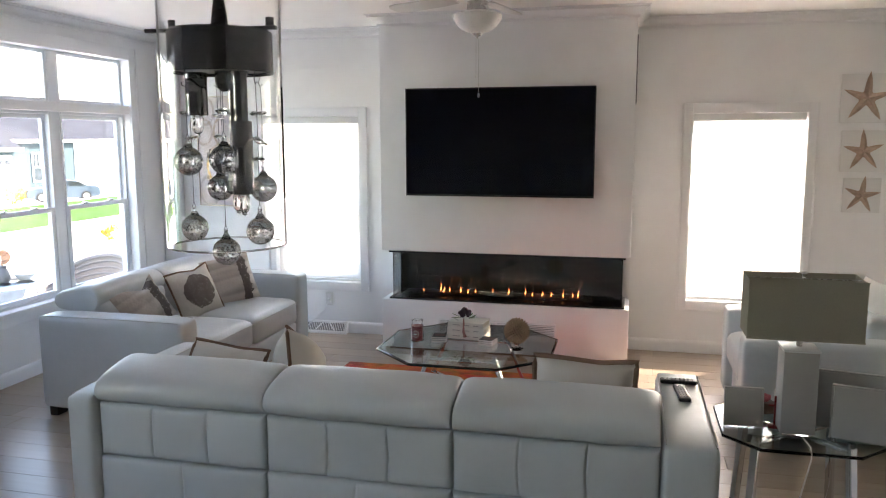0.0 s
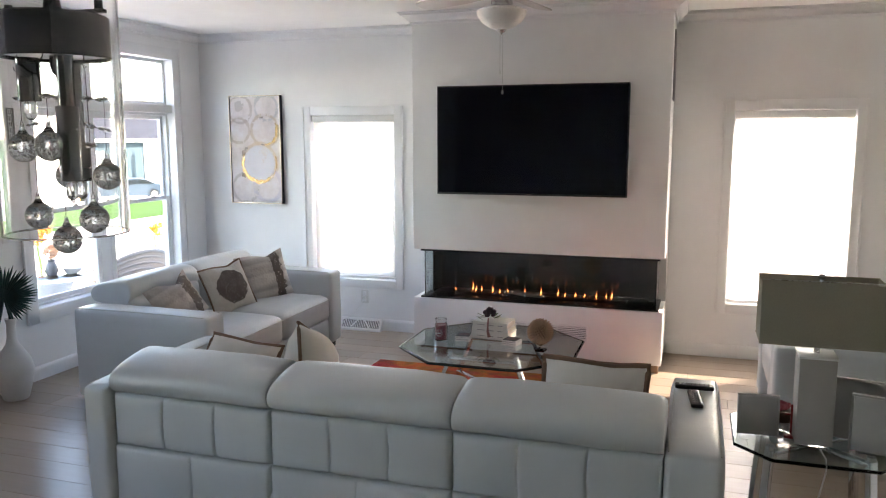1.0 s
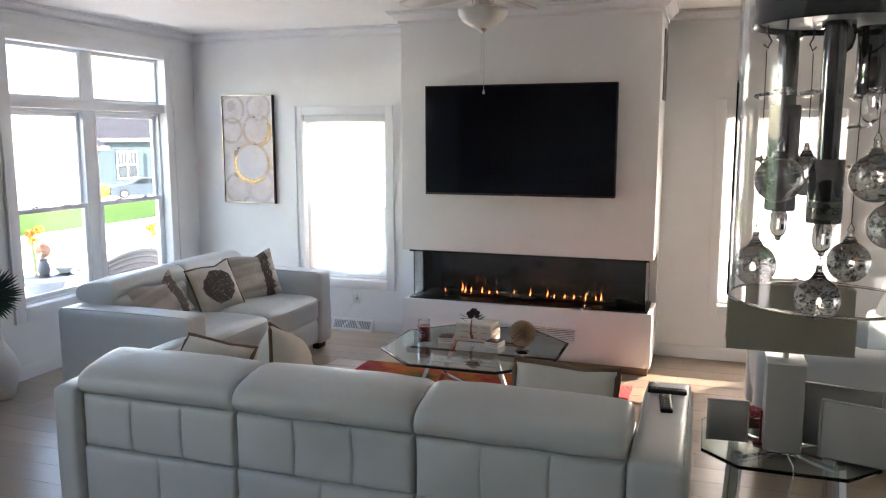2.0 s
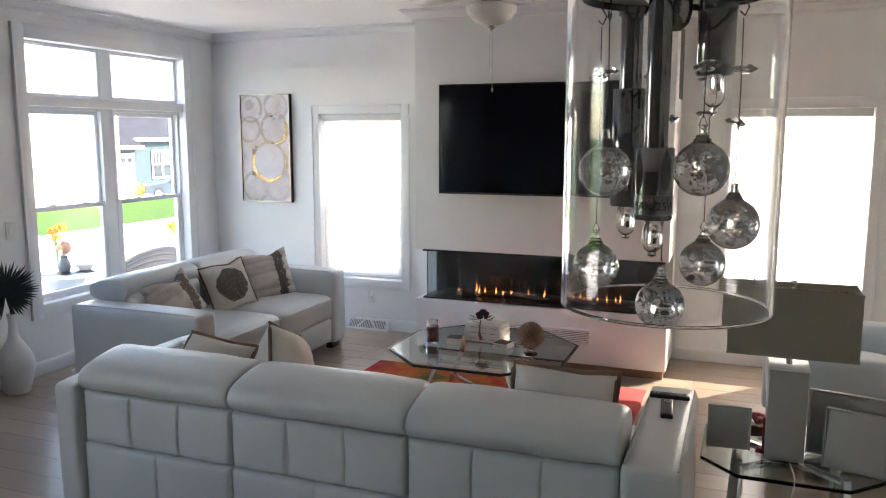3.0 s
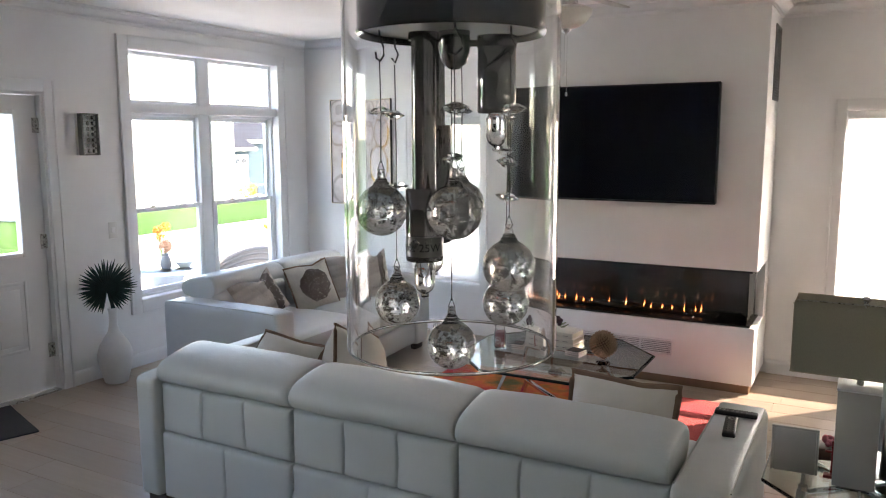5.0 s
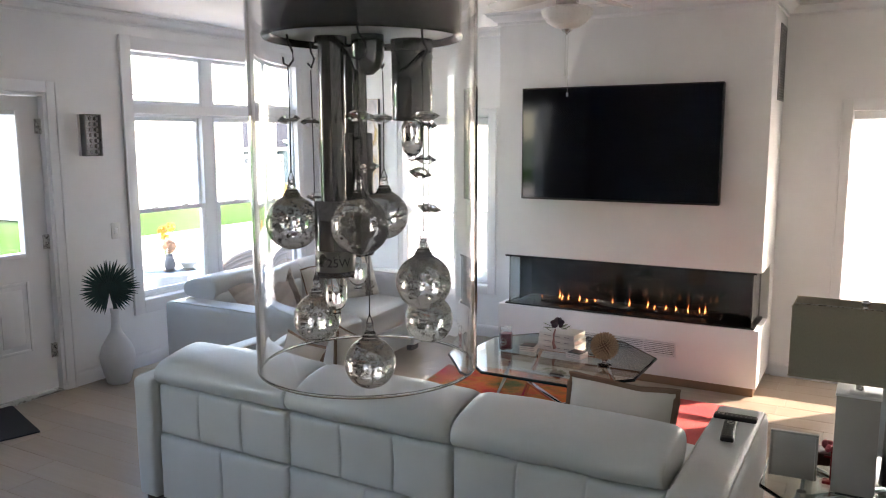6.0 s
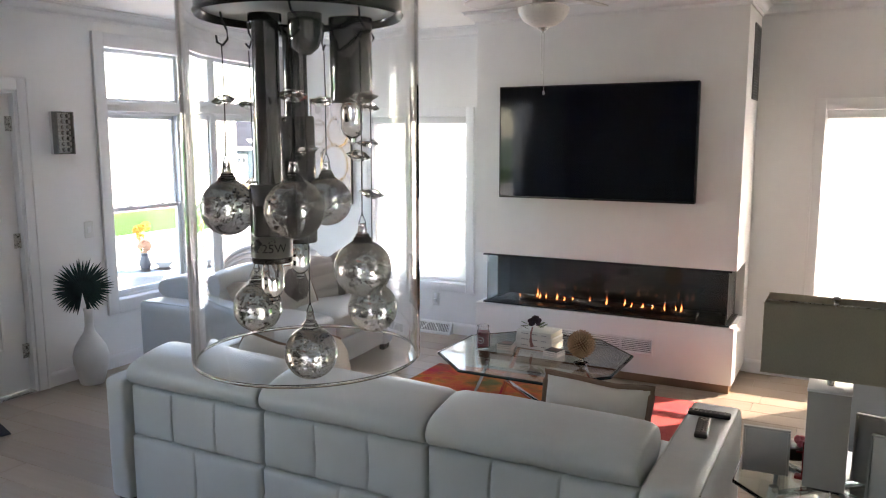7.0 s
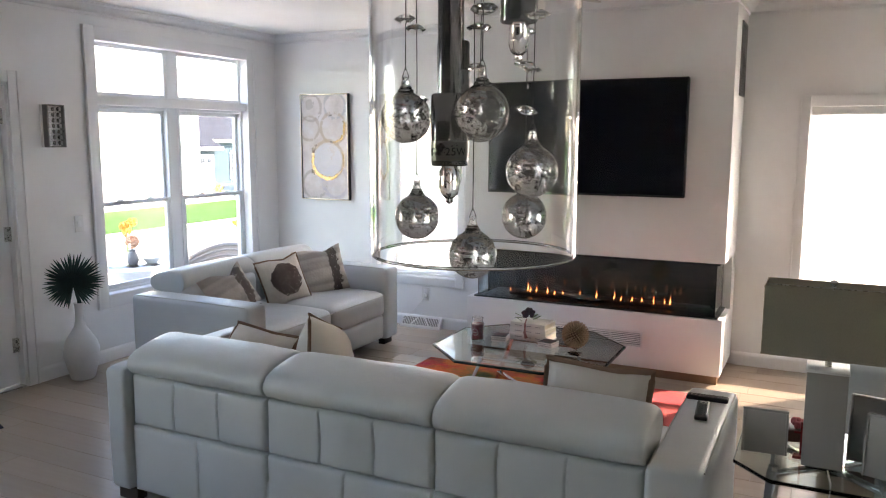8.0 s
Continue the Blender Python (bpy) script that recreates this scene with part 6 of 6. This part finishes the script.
def car():
    c = thing("car", pose(-38.9, 47.2, ground_z(-38.9) + 0.012, 0, 0, 50), "silver sedan parked before the house", "car")
    paint = plain("silver_paint", (0.06, 0.085, 0.105), 0.4, 0.2, vary=0.03, relief=0, coat=0.1)
    tint = plain("tinted_pane", (0.012, 0.016, 0.02), 0.3, vary=0.1, relief=0)
    tyre, rim = plain("tyre", (0.02, 0.02, 0.02), 0.8), plain("alloy", (0.5, 0.5, 0.5), 0.3, 0.9)
    side = [(-2.35, 0.3), (-2.4, 0.62), (-2.25, 0.86), (-1.7, 0.95), (-0.95, 1.0), (-0.35, 1.4), (0.35, 1.46), (1.0, 1.36), (1.65, 1.02), (2.2, 0.98), (2.38, 0.8), (2.35, 0.35), (2.0, 0.22), (-2.0, 0.22)]
    bm = bmesh.new()
    n = len(side)
    rows = []
    for w, inset in ((-0.9, 0.0), (-0.82, 1.0), (0.82, 1.0), (0.9, 0.0)):
        rows.append([bm.verts.new((x * (1 if inset else 0.985), (w if z < 1.0 else w * 0.78), z if inset else min(z, z * 0.97))) for x, z in side])
    for a, b in zip(rows, rows[1:]):
        for k in range(n):
            bm.faces.new((a[k], a[(k + 1) % n], b[(k + 1) % n], b[k]))
    bm.faces.new(rows[0])
    bm.faces.new(rows[-1][::-1])
    bmesh.ops.recalc_face_normals(bm, faces=bm.faces)
    body = part("body", bm, paint, c)
    for s in (-1, 1):
        for pts in ([(-0.8, 1.03), (-0.32, 1.33), (0.25, 1.39), (0.25, 1.03)], [(0.33, 1.03), (0.33, 1.39), (0.95, 1.3), (1.4, 1.04)]):
            g = bmesh.new()
            lo = [g.verts.new((x, s * 0.715, z)) for x, z in pts]
            hi = [g.verts.new((x, s * 0.73, z)) for x, z in pts]
            g.faces.new(lo), g.faces.new(hi[::-1])
            for k in range(4):
                g.faces.new((lo[k], lo[(k + 1) % 4], hi[(k + 1) % 4], hi[k]))
            bmesh.ops.recalc_face_normals(g, faces=g.faces)
            part("side_window", g, tint, c, smooth=False)
        for x in (-1.45, 1.4):
            w = part("wheel", bm_rod((x, s * 0.72, 0.33), (x, s * 0.93, 0.33), 0.33, 24), tyre, c, "black tyre")
            part("rim", bm_rod((x, s * 0.925, 0.33), (x, s * 0.94, 0.33), 0.22, 20), rim, w)
    part("headlight", bm_box((0.12, 0.36, 0.14), (-2.3, 0.6, 0.74), 0.02), ACRYLIC, c)
    part("headlight", bm_box((0.12, 0.36, 0.14), (-2.3, -0.6, 0.74), 0.02), ACRYLIC, c)


car()


def bush(x, y, r, color, seed, name, label):
    b = thing(name, pose(x, y, ground_z(x)), label, "bush")
    rng = random.Random(seed)
    part("stem", bm_rod((0, 0, -0.05), (0, 0, r), 0.04, 8), PLINTH, b)
    bm = bmesh.new()
    for k in range(420):
        d = Vector((rng.gauss(0, 1), rng.gauss(0, 1), rng.gauss(0, 0.8)))
        d = d.normalized() * r * rng.uniform(0.55, 1.05)
        c = Vector((d.x, d.y, d.z * 0.8 + r * 0.8))
        s = r * rng.uniform(0.08, 0.16)
        t = Euler((rng.random() * 6, rng.random() * 6, rng.random() * 6)).to_matrix()
        bm.faces.new([bm.verts.new(c + t @ Vector(p) * s) for p in ((-1, 0, 0), (0, -0.5, 0.1), (1, 0, 0), (0, 0.5, 0.1))])
    crown = part("crown", bm, color, b, smooth=False)
    crown["kind"] = "stuff"


LEAFY = plain("shrub_leaf", (0.06, 0.12, 0.03), 0.7, vary=0.3, scale=4, relief=0)
YELLOW = plain("yellow_shrub", (0.5, 0.32, 0.04), 0.7, vary=0.3, scale=4, relief=0)
bush(-40.5, 44.6, 0.8, YELLOW, 2, "shrub", "yellow flowering shrub on the lawn")

# the porch
single("porch_floor", span(-7.6, XL - T - 0.005, 1.5, 9.5, -0.34, -0.06, 0.01), CONCRETE, "pale concrete porch floor", "porch", "structure", smooth=False)


def porch_table():
    t = thing("porch_table", pose(-5.05, 5.33, -0.06), "round glass-topped porch table on a flared base", "table")
    part("glass_top", bm_lathe([(0, 0.59), (0.39, 0.59), (0.398, 0.596), (0.39, 0.602), (0, 0.602)], 48), GREENGLASS, t)
    part("pedestal", bm_lathe([(0.14, 0), (0.13, 0.03), (0.1, 0.2), (0.11, 0.36), (0.16, 0.52), (0.2, 0.59), (0, 0.59)], 32), plain("pale_wicker", (0.55, 0.54, 0.53), 0.8, vary=0.1, grain=120, relief=0.8, depth=0.004), t)
    v = thing("flower_vase", pose(-5.05, 5.33, 0.543), "peach artificial flowers in a dark ribbed vase", "vase")
    part("vase", bm_lathe([(0, 0), (0.04, 0), (0.055, 0.04), (0.045, 0.09), (0.03, 0.12), (0.035, 0.14), (0, 0.13)], 24), plain("grey_glaze", (0.12, 0.12, 0.13), 0.4), v)
    petal = plain("peach_petal", (0.62, 0.33, 0.2), 0.8, vary=0.2, scale=30, relief=0.1)
    rng = random.Random(12)
    part("stem", bm_rod((0, 0, 0.1), (0, 0, 0.19), 0.006, 8), LEAFY, v)
    for k in range(44):
        d = Vector((rng.gauss(0, 1), rng.gauss(0, 1), rng.gauss(0, 1))).normalized()
        bm = bmesh.new()
        bmesh.ops.create_icosphere(bm, subdivisions=1, radius=1, matrix=Matrix.Diagonal((0.03, 0.024, 0.007, 1)))
        p = part("petal", bm, petal, v)
        p.matrix_basis = Matrix.Translation(Vector((0, 0, 0.21)) + d * 0.055) @ d.to_track_quat("Z", "Y").to_matrix().to_4x4() @ pose(0, 0, 0, 25, 0, 0)
    b = thing("ceramic_bowl", pose(-4.98, 5.49, 0.543), "small pale ceramic bowl on the porch table", "bowl")
    part("bowl", bm_lathe([(0, 0), (0.05, 0), (0.09, 0.05), (0.085, 0.05), (0.045, 0.006), (0, 0.006)], 24), CERAMIC, b)


porch_table()


def wicker_chair(m):
    c = thing("wicker_chair", m, "pale wicker porch chair with a curved back", "chair", "porch chairs")
    wick = plain("wicker", (0.24, 0.225, 0.22), 0.8, vary=0.15, grain=90, relief=0.9, depth=0.006, stretch=(1, 1, 3))
    n = 22
    for q in range(9):
        z = 0.2 + 0.05 * q
        pts = []
        for k in range(n + 1):
            a = radians(-20 + 220 * k / n)
            rise = max(0.0, math.sin(a)) * 0.06 * q / 8
            pts.append(((0.34 + 0.012 * q) * math.cos(a), (0.34 + 0.016 * q) * math.sin(a) * 0.9, z * (0.72 + 0.28 * max(0, math.sin(a))) + rise))
        part("strand", bm_tube(pts, 0.012 if q < 8 else 0.022, 7), wick, c)
    bm = bmesh.new()
    prev = None
    for k in range(n + 1):
        a = radians(-20 + 220 * k / n)
        col = []
        for q in (0, 4, 8):
            z = 0.2 + 0.05 * q
            rise = max(0.0, math.sin(a)) * 0.06 * q / 8
            col.append(bm.verts.new(((0.34 + 0.012 * q) * math.cos(a), (0.34 + 0.016 * q) * math.sin(a) * 0.9, z * (0.72 + 0.28 * max(0, math.sin(a))) + rise)))
        if prev:
            for e in range(2):
                bm.faces.new((prev[e], col[e], col[e + 1], prev[e + 1]))
        prev = col
    bmesh.ops.solidify(bm, geom=bm.faces[:], thickness=0.012)
    part("shell", bm, wick, c)
    part("seat", bm_soft((0.6, 0.52, 0.1), (0, 0, 0.29), 0.04, n=8), wick, c)
    for x in (-0.24, 0.24):
        for y in (-0.2, 0.22):
            part("leg", bm_rod((x, y, 0), (x, y, 0.26), 0.022, 10), wick, c)


wicker_chair(pose(-4.95, 6.12, -0.06, 0, 0, -8))
wicker_chair(pose(-4.95, 4.5, -0.06, 0, 0, 186))


def marigolds(x, y, z, height, seed):
    p = thing("potted_flowers", pose(x, y, z), "pot of orange marigolds on tall stems", "plant", "potted flowers")
    part("pot", bm_lathe([(0, 0), (0.09, 0), (0.12, 0.2), (0.13, 0.2), (0.13, 0.23), (0.11, 0.23), (0.1, 0.2), (0, 0.19)], 24), plain("terracotta", (0.35, 0.14, 0.07), 0.8, relief=0.2), p)
    orange = plain("orange_petal", (0.75, 0.25, 0.02), 0.7, vary=0.2, scale=30, relief=0)
    rng = random.Random(seed)
    for k in range(6):
        a = rng.uniform(0, 6.3)
        tx, ty, tz = 0.06 * math.cos(a), 0.06 * math.sin(a), height * rng.uniform(0.85, 1.0)
        s = part("stem", bm_tube([(0, 0, 0.18), (tx * 0.5, ty * 0.5, tz * 0.6), (tx, ty, tz)], 0.004, 6), LEAFY, p)
        bm = bmesh.new()
        for q in range(40):
            d = Vector((rng.gauss(0, 1), rng.gauss(0, 1), rng.gauss(0, 0.7))).normalized() * 0.035
            t = Euler((rng.random() * 6, rng.random() * 6, rng.random() * 6)).to_matrix()
            bm.faces.new([bm.verts.new(Vector((tx, ty, tz)) + d + t @ Vector(v) * 0.016) for v in ((-1, 0, 0), (0, -0.8, 0), (1, 0, 0), (0, 0.8, 0))])
        part("bloom", bm, orange, s, smooth=False)


marigolds(-5.4, 7.18, -0.06, 0.86, 1)
marigolds(-5.7, 5.89, -0.06, 0.92, 2)

# ---- floor ----
floor = single("floor", span(XL - T, XR + T, YS - T, YN + T, -0.1, -0.012), PLINTH, "oak plank floor with a satin finish", "floor", "structure", smooth=False)


def planks():
    rng = random.Random(11)
    wide, long = 0.178, 1.22
    shapes = {}

    def shape(length):
        key = round(length, 3)
        if key not in shapes:
            shapes[key] = as_mesh("plank", bm_box((key - 0.0012, wide - 0.0014, 0.012), (0, 0, -0.006), 0.0012, 1), OAK, False)
        return shapes[key]

    rest = bmesh.new()
    y, row = YN - wide / 2, 0
    while y > YS - wide:
        x = XL - 0.02 - rng.uniform(0, 0.9)
        while x < XR:
            x0, x1 = max(x, XL - 0.02), min(x + long, XR + 0.02)
            if x1 - x0 > 0.05:
                if y > 2.1 and x0 < 2.0:
                    p = new("plank", shape(x1 - x0))
                    p.parent = floor
                    p.matrix_basis = pose((x0 + x1) / 2, y, 0)
                else:
                    bm_box((x1 - x0 - 0.0012, wide - 0.0012, 0.012), ((x0 + x1) / 2, y, -0.006), bm=rest)
            x += long
        y -= wide
        row += 1
    far = part("planks", rest, OAK, floor, smooth=False)
    far["kind"] = "stuff"


planks()
